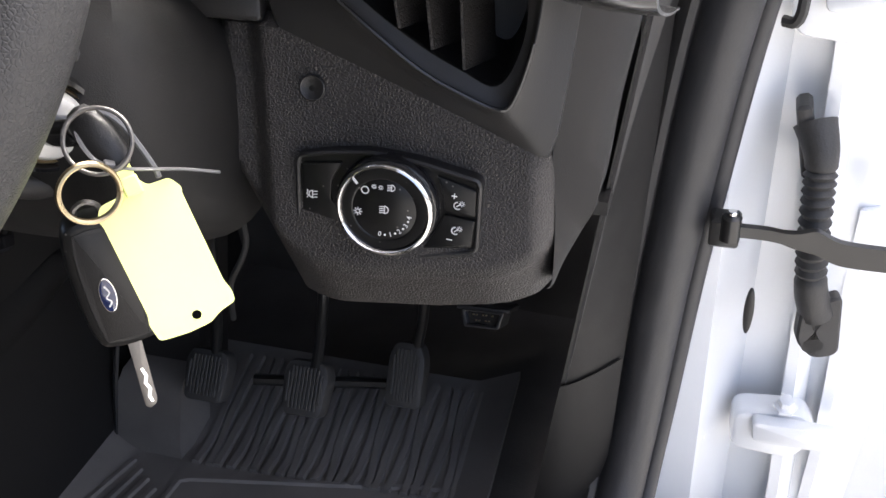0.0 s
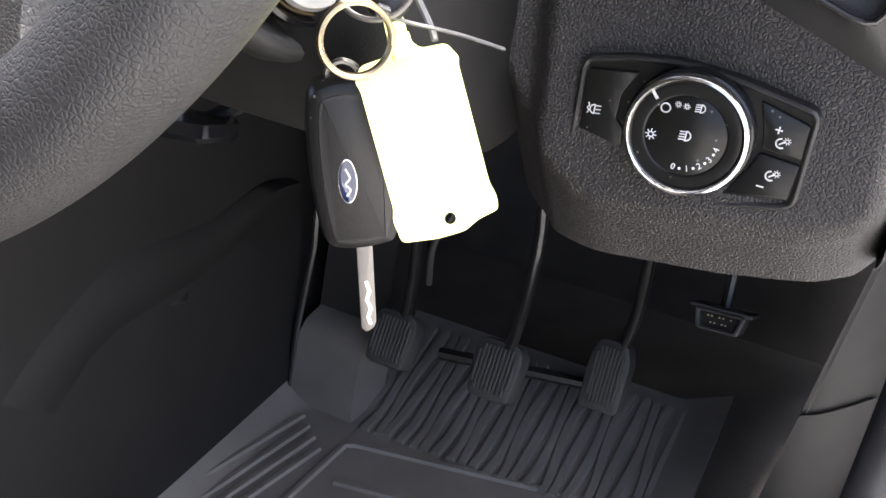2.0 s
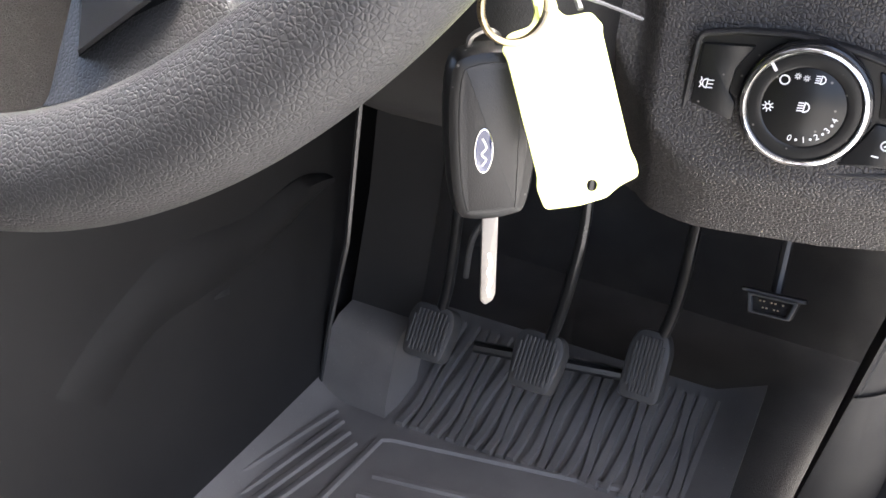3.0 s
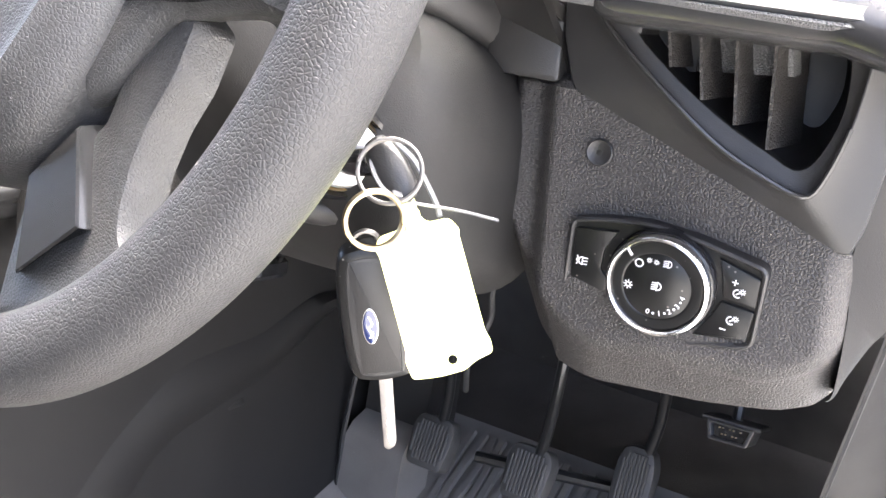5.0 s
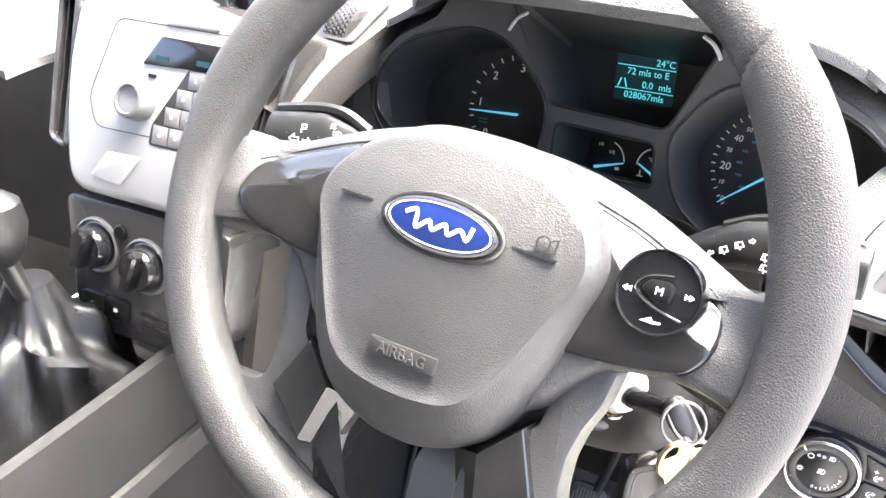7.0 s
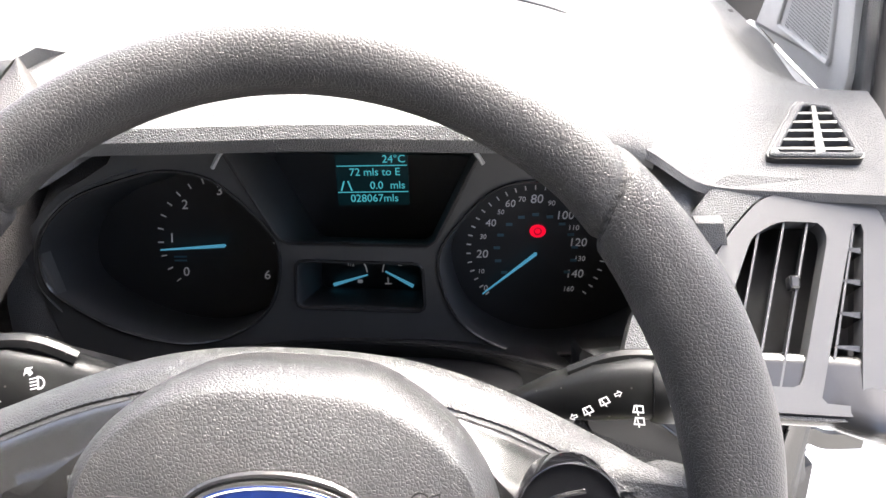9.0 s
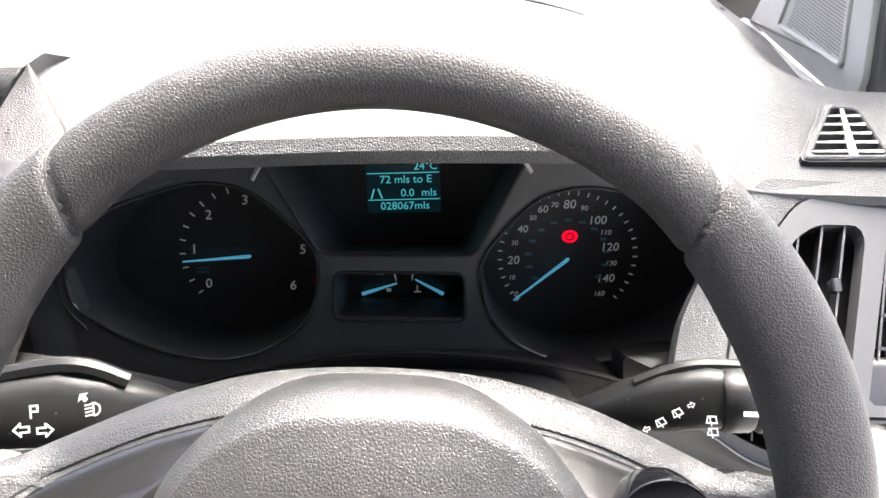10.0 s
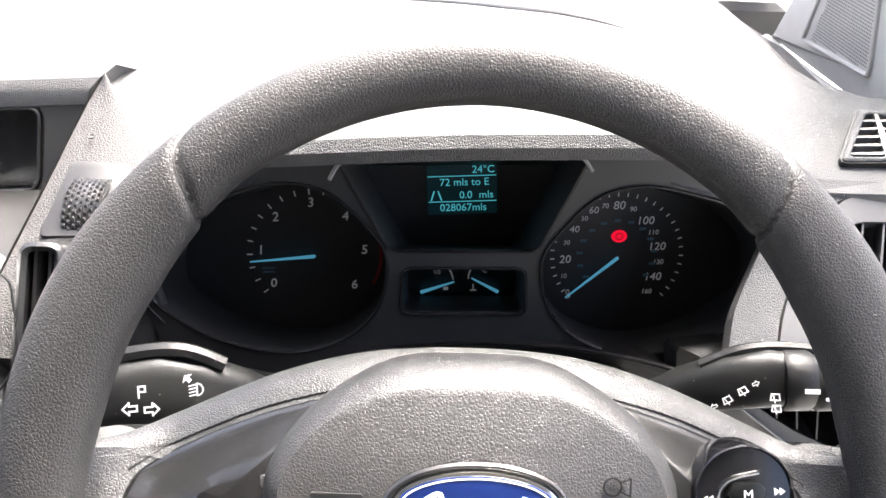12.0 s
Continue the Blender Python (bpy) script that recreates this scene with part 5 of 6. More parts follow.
blade = rounded([(-0.003, -0.031), (-0.003, -0.0715), (-0.001, -0.0735), (0.002, -0.0715), (0.003, -0.0685), (0.003, -0.031)], 0.0008, 2)
part("blade", slab(blade, -0.0011, 0.0011, 0.0003), STEEL, fob, "worn steel key blade", m=at(0.001, 0, 0))
part("blade_groove", stroke([(0.0, -0.050), (0.0009, -0.054), (-0.0002, -0.058), (0.0011, -0.062), (0.0, -0.066), (0.0006, -0.069)], 0.0013, 0.0009, 0.0013), CHROME, fob, "milled wavy groove", m=at(0.001, 0, 0))
part("hook", tube(smooth([(-0.008, 0.0315, 0), (-0.0075, 0.036, 0.001), (-0.003, 0.0385, 0.0015), (0.0015, 0.036, 0.001), (0.0015, 0.0315, 0)], 4, False), 0.0012, 6), STEEL, fob, "steel loop")
# ---- footwell ----
def wavy(x, y0, y1, amp, phase, z, w, h):
    """One raised rib of the mat, slightly wandering."""
    pts = [(x + amp * math.sin(phase + 5.5 * i / 12), y0 + (y1 - y0) * i / 12) for i in range(13)]
    g = Geo()
    rings = []
    for px, py in pts:
        zz = z + 0.35 * max(0.0, py - 0.40)
        rings.append([Vector((px - w, py, zz - 0.001)), Vector((px - w * 0.7, py, zz + h)), Vector((px + w * 0.7, py, zz + h)), Vector((px + w, py, zz - 0.001))])
    return g.join(loft(rings))


fmat = thing("floor_mat", "black moulded rubber floor mat with raised ribs", "floor mat")


def mat_z(x, y):
    z = 0.35 * max(0.0, y - 0.40)
    edge = max(0.0, (-0.215 - x) / 0.05)
    return z + 0.035 * min(1.0, edge) ** 1.5 + 0.02 * max(0.0, (x - 0.11) / 0.04)


part("sheet", sheet(lambda u, v: (-0.275 + 0.43 * u + 0.05 * max(0.0, 0.3 - (-0.3 + 0.82 * v)) * (0.5 - u) * 0.6, -0.3 + 0.82 * v, mat_z(-0.275 + 0.43 * u, -0.3 + 0.82 * v)), 40, 40, (0, 0, -0.008)), MAT, fmat)
for k in range(22):
    x = -0.150 + 0.0128 * k
    part("rib", wavy(x, 0.372 + 0.10 * (x + 0.15) * 0.6, 0.505, 0.0012 + 0.0012 * ((k * 7) % 3), k * 1.9, 0.0, 0.0050, 0.0048), MAT, fmat)
for k in range(4):
    part("rib", tube([(-0.215 + 0.014 * k, 0.36 - 0.01 * k, 0.001), (-0.255 + 0.015 * k, 0.15, 0.001 + 0.012 * (k == 0))], 0.0042, 6, 0.6), MAT, fmat)
for k in range(9):
    y = 0.315 - 0.026 * k
    part("rib", tube([(-0.135, y - 0.012, 0.0005), (0.1, y + 0.035, 0.0005)], 0.0045, 6, 0.55), MAT, fmat)
part("frame_rib", tube([(-0.165, 0.16, 0.0005), (-0.155, 0.345, 0.0005), (-0.145, 0.352, 0.0005), (0.12, 0.405, 0.002)], 0.004, 6, 0.7), MAT, fmat)

rest = thing("foot_rest", "dark moulded foot rest beside the clutch", "foot rest")
part("tread", loft([[Vector((x0, y, z)), Vector((x1, y, z)), Vector((x1 + 0.004, y + 0.05, z - 0.01)), Vector((x0, y + 0.05, z - 0.01))] for x0, x1, y, z in ((-0.243, -0.168, 0.374, 0.0), (-0.2425, -0.168, 0.376, 0.012), (-0.240, -0.166, 0.395, 0.07), (-0.237, -0.165, 0.405, 0.082), (-0.234, -0.164, 0.43, 0.088))]), MAT, rest)
part("back", loft([[Vector((x0, y, z)), Vector((x1, y, z)), Vector((x1, y + 0.06, z)), Vector((x0, y + 0.06, z))] for x0, x1, y, z in ((-0.238, -0.160, 0.42, 0.06), (-0.225, -0.150, 0.45, 0.2), (-0.22, -0.145, 0.48, 0.35))]), SMOOTH, rest)
part("edge", tube([(-0.245, 0.374, 0.0), (-0.2425, 0.395, 0.07), (-0.24, 0.43, 0.15), (-0.232, 0.455, 0.3)], 0.003, 6), SATIN, rest, "worn pale edge")


def pedal(name, x, y, z, w, h, tilt, top, label, ribs, taper=0.0):
    ob = thing(name, label, "pedal", group="pedals")
    m = pose(x, y, z, 90 - tilt, 0, 0)
    out = rounded([(-w / 2 + taper, -h / 2), (w / 2 - taper, -h / 2), (w / 2, h / 4), (w / 2 - 0.006, h / 2), (-w / 2 + 0.006, h / 2), (-w / 2, h / 4)], 0.007)
    part("pad", slab(out, -0.014, 0.004, 0.003), RUBBER, ob, m=m)
    part("plate", slab(inset(out, 0.004), -0.019, -0.013, 0.001), DARKSTEEL, ob, m=m)
    for k in range(ribs):
        u = -w / 2 + 0.007 + (w - 0.014) * k / (ribs - 1)
        e = 0.5 * h - 0.006 - (0.006 if k in (0, ribs - 1) else 0)
        part("tread_rib", box(u - 0.0014, u + 0.0014, -e, e, 0.003, 0.0062, 0.0008), RUBBER, ob, m=m)
    arm = [(x, y + 0.012, z)] + top
    part("arm", tube(smooth(arm, 6, False), 0.0068, 10, 0.75), DARKSTEEL, ob)
    return ob


pedal("clutch_pedal", -0.127, 0.392, 0.106, 0.048, 0.051, 38, [(-0.118, 0.412, 0.15), (-0.112, 0.42, 0.23), (-0.11, 0.45, 0.36), (-0.11, 0.74, 0.42)], "black clutch pedal with a ribbed rubber pad", 10, 0.004)
pedal("brake_pedal", -0.021, 0.392, 0.112, 0.047, 0.052, 38, [(-0.009, 0.408, 0.15), (0.004, 0.412, 0.23), (0.008, 0.45, 0.36), (0.008, 0.74, 0.42)], "black brake pedal with a ribbed rubber pad", 10, 0.004)
pedal("accelerator_pedal", 0.062, 0.440, 0.106, 0.037, 0.063, 32, [(0.075, 0.462, 0.16), (0.08, 0.47, 0.24), (0.08, 0.5, 0.36), (0.08, 0.74, 0.4)], "black accelerator pedal with a ribbed rubber pad", 8)
part("link", tube([(-0.10, 0.43, 0.075), (0.055, 0.47, 0.068)], 0.006, 8), DARKSTEEL, bpy.data.objects["brake_pedal"], "thin cross bar")
cable = tagged(part("cable", tube(smooth([(-0.11, 0.43, 0.15), (-0.098, 0.42, 0.2), (-0.078, 0.425, 0.24), (-0.07, 0.45, 0.3), (-0.07, 0.74, 0.36)], 6, False), 0.003, 8), RUBBER), "thin black cable beside the clutch arm", "cable")

# Diagnostic socket under the dash.
obd = thing("diagnostic_socket", "black diagnostic socket with pale pins", "socket", axes((0.160, 0.372, 0.240), (1, 0.04, 0.01), (0, 0.5, 0.86)) @ Matrix.Scale(0.68, 4))
part("shell", ring_frame(rounded([(-0.026, 0.010), (0.026, 0.010), (0.021, -0.011), (-0.021, -0.011)], 0.003), rounded([(-0.021, 0.007), (0.021, 0.007), (0.017, -0.008), (-0.017, -0.008)], 0.002), -0.05, 0.004, 0.001), BLACK, obd)
part("insert", slab(rounded([(-0.021, 0.007), (0.021, 0.007), (0.017, -0.008), (-0.017, -0.008)], 0.002), -0.02, -0.004), GLOSS, obd)
for i in range(7):
    for j in range(2):
        if (i + 2 * j) % 3 != 2:
            part("pin", slab(rrect(0.0017, 0.0013, 0.0003), -0.004, -0.001), BRASS, obd, m=at(-0.0115 + 0.0038 * i, 0.0035 - 0.0065 * j, 0))
part("bracket", box(-0.032, 0.032, 0.009, 0.014, -0.06, 0.002, 0.002), BLACK, obd)
part("hanger", tube([(0, 0.012, -0.03), (0, 0.10, -0.02), (0, 0.24, 0.03)], 0.006, 8), BLACK, obd)
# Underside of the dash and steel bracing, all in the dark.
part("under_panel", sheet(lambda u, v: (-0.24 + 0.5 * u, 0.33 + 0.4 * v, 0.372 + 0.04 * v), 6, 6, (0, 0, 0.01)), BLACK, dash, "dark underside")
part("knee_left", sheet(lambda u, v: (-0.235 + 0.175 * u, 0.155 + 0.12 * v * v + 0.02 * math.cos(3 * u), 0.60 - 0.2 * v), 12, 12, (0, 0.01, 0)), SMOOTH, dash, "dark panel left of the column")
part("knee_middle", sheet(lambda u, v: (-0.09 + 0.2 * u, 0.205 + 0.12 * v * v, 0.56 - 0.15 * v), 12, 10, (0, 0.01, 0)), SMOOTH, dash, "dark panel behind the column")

# Centre console side with its rail, pocket and carpet.
console = thing("centre_console", "dark plastic centre console with a raised side rail", "console")
part("side", sheet(lambda u, v: (-0.262 - 0.035 * v + 0.02 * math.sin(3 * u), -0.5 + 1.2 * u, 0.02 + 0.42 * v), 30, 14, (-0.01, 0, 0)), KICK, console)
rail_up = smooth([(0.076, 0.21), (0.143, 0.231), (0.218, 0.249), (0.259, 0.245), (0.324, 0.231), (0.394, 0.232), (0.434, 0.217)], 6, False)
rail_low = smooth([(0.168, 0.122), (0.184, 0.155), (0.2, 0.165), (0.236, 0.167), (0.314, 0.174), (0.388, 0.194), (0.437, 0.206)], 6, False)
part("rail", loft([[Vector((-0.285, a.x, a.y)), Vector((-0.262, a.lerp(b, 0.08).x, a.lerp(b, 0.08).y)), Vector((-0.254, a.lerp(b, 0.3).x, a.lerp(b, 0.3).y)), Vector((-0.253, a.lerp(b, 0.6).x, a.lerp(b, 0.6).y)), Vector((-0.260, a.lerp(b, 0.92).x, a.lerp(b, 0.92).y)), Vector((-0.285, b.x, b.y))] for a, b in zip(rail_up, rail_low)]), KICK, console, "raised dark rail")
part("carpet", sheet(lambda u, v: (-0.268 + 0.03 * (1 - v) ** 2 + 0.004 * math.sin(19 * u + 4 * v), -0.5 + 0.86 * u, -0.01 + (0.13 - 0.06 * u) * v), 40, 10, (-0.008, 0, 0)), CARPET, console, "charcoal carpet lining")
part("clip", box(-0.006, 0.006, -0.012, 0.012, -0.015, 0.015, 0.003), BLACK, console, "small black clip", m=pose(-0.262, 0.27, 0.165, 0, 0, 0))
# ---- door opening on the driver's side ----
PLACE = pose(0.0367, -0.01703, 0.03839, -0.25, -0.14, 0.64) @ Matrix.Scale(0.9597, 4)


def kick(u, v, low=0.0):
    """Across the kick panel from the footwell to the door seal, and up it."""
    z = -0.06 + 0.70 * v
    xa, ya = 0.158 + 0.125 * v, 0.425 - 0.075 * v
    xb, yb = 0.222 + 0.052 * v, 0.452 - 0.01 * v
    k = math.sin(math.pi * u)
    return (xa + (xb - xa) * u - 0.004 * k, ya + (yb - ya) * u - 0.010 * k - low, z)


structure("kick_panel", sheet(kick, 12, 30, (0.003, 0.004, 0)), KICK, "dark plastic kick panel beside the footwell", "trim")
structure("lower_kick_panel", sheet(lambda u, v: kick(u, v * 0.335, 0.004), 12, 12, (0.003, 0.003, 0)), KICK, "dark plastic lower kick panel by the sill", "trim")
structure("footwell_side", sheet(lambda u, v: (0.158 + 0.125 * v + 0.02 * u, 0.427 - 0.075 * v + 0.4 * u, -0.06 + 0.70 * v), 8, 10, (0.004, 0, 0)), CARPET, "dark carpeted side of the footwell", "wall")
PLACE = LOWER
structure("sill_trim", sheet(lambda u, v: (0.20 + 0.05 * v + 0.012 * u, -0.5 + 0.85 * u + 0.04 * v, -0.03 + 0.05 * v), 16, 6, (0, 0, -0.05)), SMOOTH, "dark plastic sill trim along the door opening", "trim")


def run(dx, dy):
    return smooth([(0.45 + dx, -0.05 + dy, 1.2), (0.445 + dx, 0.26 + dy, 0.95), (0.418 + dx, 0.42 + dy, 0.73), (0.362 + dx, 0.437 + dy, 0.59), (0.328 + dx, 0.437 + dy, 0.5), (0.302 + dx, 0.437 + dy, 0.3), (0.286 + dx, 0.43 + dy, 0.12), (0.277 + dx, 0.40 + dy, 0.03), (0.274 + dx, 0.33 + dy, -0.01), (0.272 + dx, 0.1, -0.02), (0.272 + dx, -0.6, -0.02)], 7, False)


seal = thing("door_seal", "black ribbed rubber door seal round the opening", "door seal")
part("bulb", tube(run(-0.004, 0.0), 0.021, 16), SEAL, seal)
part("outer_lip", tube(run(0.0195, 0.010), 0.0085, 10), SEAL, seal)
part("inner_lip", tube(run(-0.030, 0.002), 0.0085, 10, 1.6), RUBBER, seal, "matt inner lip")
# White pillar face behind the seal, with steps and a plugged hole.
structure("hinge_pillar", sheet(lambda u, v: (0.26 + 0.25 * u, 0.46 + (0.0 if u < 0.3 else 0.05 * min(1.0, (u - 0.3) / 0.12)) + 0.03 * max(0.0, (u - 0.72) / 0.28), -0.2 + 0.80 * v), 40, 20, (0, 0.03, 0)), PAINT, "white painted door hinge pillar", "pillar")
structure("pillar_flange", sheet(lambda u, v: (0.41 + 0.012 * math.sin(math.pi * u) - 0.02 * v, 0.49 + 0.03 * u, -0.2 + 0.8 * v), 8, 16, (0.01, 0, 0)), PAINT, "white pressed flange down the pillar", "pillar")
# The open door's inner edge, swung out.
door = thing("driver_door", "open white van door seen at its hinged edge", "door")
part("shell", sheet(lambda u, v: (0.43 + 0.5 * u, 0.53 - 0.08 * u + 0.02 * math.sin(2 * v), -0.15 + 0.95 * v), 12, 16, (0, 0.05, 0)), PAINT, door)
part("edge_fold", sheet(lambda u, v: (0.436 + 0.02 * u, 0.50 + 0.03 * u + 0.01 * math.sin(9 * v), -0.15 + 0.45 * v), 6, 16, (0.01, 0, 0)), PAINT, door)


def hinge(z, label):
    ob = thing("hinge", label, "hinge", group="door hinges")
    part("leaf", slab(rounded([(-0.03, -0.022), (0.025, -0.03), (0.045, 0.0), (0.03, 0.025), (-0.03, 0.022)], 0.012), -0.01, 0.016, 0.006), PAINT, ob, m=axes((0.392, 0.482, z), (1, 0.1, 0), (0, 0, 1)))
    part("arm", slab(rounded([(-0.012, -0.012), (0.06, -0.018), (0.06, 0.006), (-0.012, 0.012)], 0.006), 0.014, 0.026, 0.004), PAINT, ob, m=axes((0.392, 0.478, z + 0.012), (1, 0, 0.1), (0, 0, 1)))
    part("bolt", lathe([(0.0, 0.02), (0.010, 0.02), (0.010, 0.024), (0.0065, 0.025), (0.0065, 0.032), (0.0, 0.033)], 6), PAINT, ob, m=axes((0.405, 0.475, z + 0.012), (1, 0, 0), (0, 1, 0.3)))


hinge(0.085, "white painted lower door hinge with its bolt")
hinge(0.475, "white painted upper door hinge with its bolt")
strap = thing("check_strap", "dark steel door check strap across the gap", "check strap")
part("mount", box(-0.012, 0.010, -0.012, 0.008, -0.014, 0.010, 0.003), DARKSTEEL, strap, m=pose(0.336, 0.428, 0.318))
part("pivot", lathe([(0.0, -0.006), (0.0075, -0.006), (0.0075, 0.013), (0.006, 0.0145), (0.0, 0.015)], 16), DARKSTEEL, strap, m=pose(0.339, 0.418, 0.318))
part("pin", lathe([(0.0, 0.013), (0.004, 0.013), (0.004, 0.017), (0.003, 0.018), (0.0, 0.018)], 12), CHROME, strap, m=pose(0.339, 0.418, 0.318))
bar = smooth([(0.339, 0.418, 0.320), (0.365, 0.42, 0.319), (0.385, 0.424, 0.314), (0.40, 0.428, 0.312), (0.42, 0.432, 0.302), (0.46, 0.44, 0.296)], 6, False)
part("bar", loft([[p + Vector((0, -0.003, -w)), p + Vector((0, 0.003, -w)), p + Vector((0, 0.003, w)), p + Vector((0, -0.003, w))] for p, w in zip(bar, [0.0045] * 9 + [0.0045 + 0.0006 * i for i in range(9)] + [0.0095] * 20)]), DARKSTEEL, strap)
boot = thing("wiring_boot", "black corrugated rubber wiring boot into the door", "wiring boot")
spine = smooth([(0.389, 0.475, 0.385), (0.396, 0.462, 0.365), (0.398, 0.456, 0.335), (0.401, 0.456, 0.29), (0.406, 0.458, 0.25), (0.414, 0.465, 0.225)], 10, False)
radii = [0.016 - 0.004 * min(1, i / 12) if i < 14 else (0.0125 if i % 2 else 0.0098) if i < 38 else 0.0125 + 0.002 * (i - 38) / 12 for i in range(len(spine))]
part("tube", tube(spine, radii, 14), RUBBER, boot)
part("top_flange", box(-0.006, 0.006, -0.014, 0.014, -0.03, 0.03, 0.004), RUBBER, boot, m=pose(0.385, 0.478, 0.372, 0, -12, 0))
part("foot", ring_frame(rounded([(-0.016, 0.02), (0.014, 0.035), (0.02, -0.025), (0.0, -0.03), (-0.016, -0.012)], 0.008), circle(0.007, 24, -0.002, -0.016, 0.005), -0.006, 0.006, 0.002), RUBBER, boot, m=axes((0.416, 0.462, 0.212), (1, 0.2, 0), (0, 0, 1)))
part("grommet", slab(circle(0.004, 20, 0, 0, 0.022), 0, 0.004, 0.001), BLACK, boot, "black oval grommet", m=axes((0.362, 0.4545, 0.225), (1, 0, 0), (0.2, 0, 1)))
handle = thing("grab_loop", "small black loop on the pillar", "loop")
part("loop", tube(smooth([(0.352, 0.41, 0.56), (0.362, 0.405, 0.555), (0.364, 0.405, 0.49), (0.354, 0.41, 0.482)], 6, False), 0.004, 8), RUBBER, handle)
PLACE = STACK
# ---- centre stack ----
RADIO = axes((-0.295, 0.088, 0.655), (1, 0, 0), (0, 0.4, 0.92))
stack = thing("radio", "silver-grey car radio with a dark display and keypad", "radio", RADIO)
shell = resample(rounded([(-0.098, 0.076), (-0.06, 0.086), (0.02, 0.083), (0.066, 0.066), (0.076, 0.0), (0.062, -0.055), (0.045, -0.072), (-0.075, -0.072), (-0.09, -0.03), (-0.1, 0.02)], 0.018), 90)
part("fascia", loft([flat(shell, -0.06), flat(shell, -0.006), flat(inset(shell, 0.002), -0.002), flat(inset(shell, 0.006), 0.0)]), SILVER, stack)
panel = rounded([(-0.055, 0.062), (0.085, 0.062), (0.088, 0.02), (0.06, -0.02), (-0.058, -0.022), (-0.07, 0.0)], 0.008)
part("panel_edge", ring_frame(panel, inset(panel, 0.0007), -0.001, 0.0004, 0.0001), BLACK, stack, "thin dark joint round the control panel")
part("display", slab(rounded([(-0.022, 0.031), (0.05, 0.034), (0.060, 0.053), (-0.008, 0.053)], 0.002), -0.001, 0.0015, 0.0004), GLOSS, stack, "dark radio display")
for x, y, t in ((-0.004, 0.037, "11:52"), (0.034, 0.0385, "FM")):
    part("display_mark", slab(rrect(0.012, 0.004, 0.001), 0.0015, 0.0018), LCD_BACK, stack, m=at(x, y))
knob = part("knob", lathe([(0.0, 0.0), (0.0145, 0.0), (0.0142, 0.012), (0.0130, 0.0145), (0.0108, 0.015), (0.0100, 0.0135), (0.0, 0.0128)], 40), KEYPAD, stack, "round grey volume knob", m=at(-0.0178, 0.0031))
part("eject_mark", slab(rrect(0.007, 0.003, 0.0005), 0.0, 0.0014), GLOSS, stack, m=at(-0.011, 0.0235))
rows = ((0.0255, 0.03, 3), (0.0110, 0.022, 3), (-0.0035, 0.014, 3), (-0.0180, 0.006, 3))
keys_out = rounded([(0.0225, 0.0345), (0.0755, 0.0345), (0.0755, 0.018), (0.0455, -0.0262), (-0.0035, -0.0262), (-0.0035, -0.0115)], 0.003)
part("keypad_bed", slab(keys_out, -0.001, 0.0004), BLACK, stack, "dark gaps round the keys")
for r, (y, x0, n) in enumerate(rows):
    for k in range(n):
        key_ob = part("keypad_key", slab([(-0.0060, -0.0066), (0.0080, -0.0066), (0.0072, 0.0068), (-0.0072, 0.0068)], -0.001, 0.0011, 0.0004), KEYPAD, stack, m=at(x0 + 0.0152 * k, y, 0, 0))
        part("key_mark", slab(rrect(0.0018, 0.0022, 0.0004), 0.0012, 0.0014), WHITE, key_ob)
part("top_button", slab(rounded([(-0.008, 0.0615), (0.0, 0.0755), (0.037, 0.0755), (0.0445, 0.063)], 0.005), -0.001, 0.0022, 0.001), SILVER, stack)
part("lower_tab", slab(rounded([(-0.052, -0.059), (-0.04, -0.038), (-0.007, -0.037), (-0.022, -0.061)], 0.003), -0.001, 0.0022, 0.0006), SILVER, stack, "silver release tab")

for s in (-1, 1):
    v = thing("centre_vent", "narrow dark centre air vent", "air vent", RADIO @ at(-0.096 if s < 0 else 0.086, 0.015, -0.004), group="vents beside the radio")
    out = rounded([(s * -0.012, -0.06), (s * 0.010, -0.055), (s * 0.026, 0.06), (s * 0.004, 0.062)][:: s], 0.008)
    part("frame", ring_frame(out, inset(out, 0.0045), -0.03, 0.004, 0.002), SATIN, v)
    part("duct", slab(inset(out, 0.004), -0.03, -0.02), BLACK, v)
    for k in range(2):
        part("vane", loft([[Vector((s * (-0.004 + 0.007 * k + 0.12 * (y + 0.06)), y, -0.001)), Vector((s * (-0.0025 + 0.007 * k + 0.12 * (y + 0.06)), y, -0.001)), Vector((s * (0.003 + 0.007 * k + 0.12 * (y + 0.06)), y, -0.018))] for y in (-0.056, 0.0, 0.058)]), SMOOTH, v)

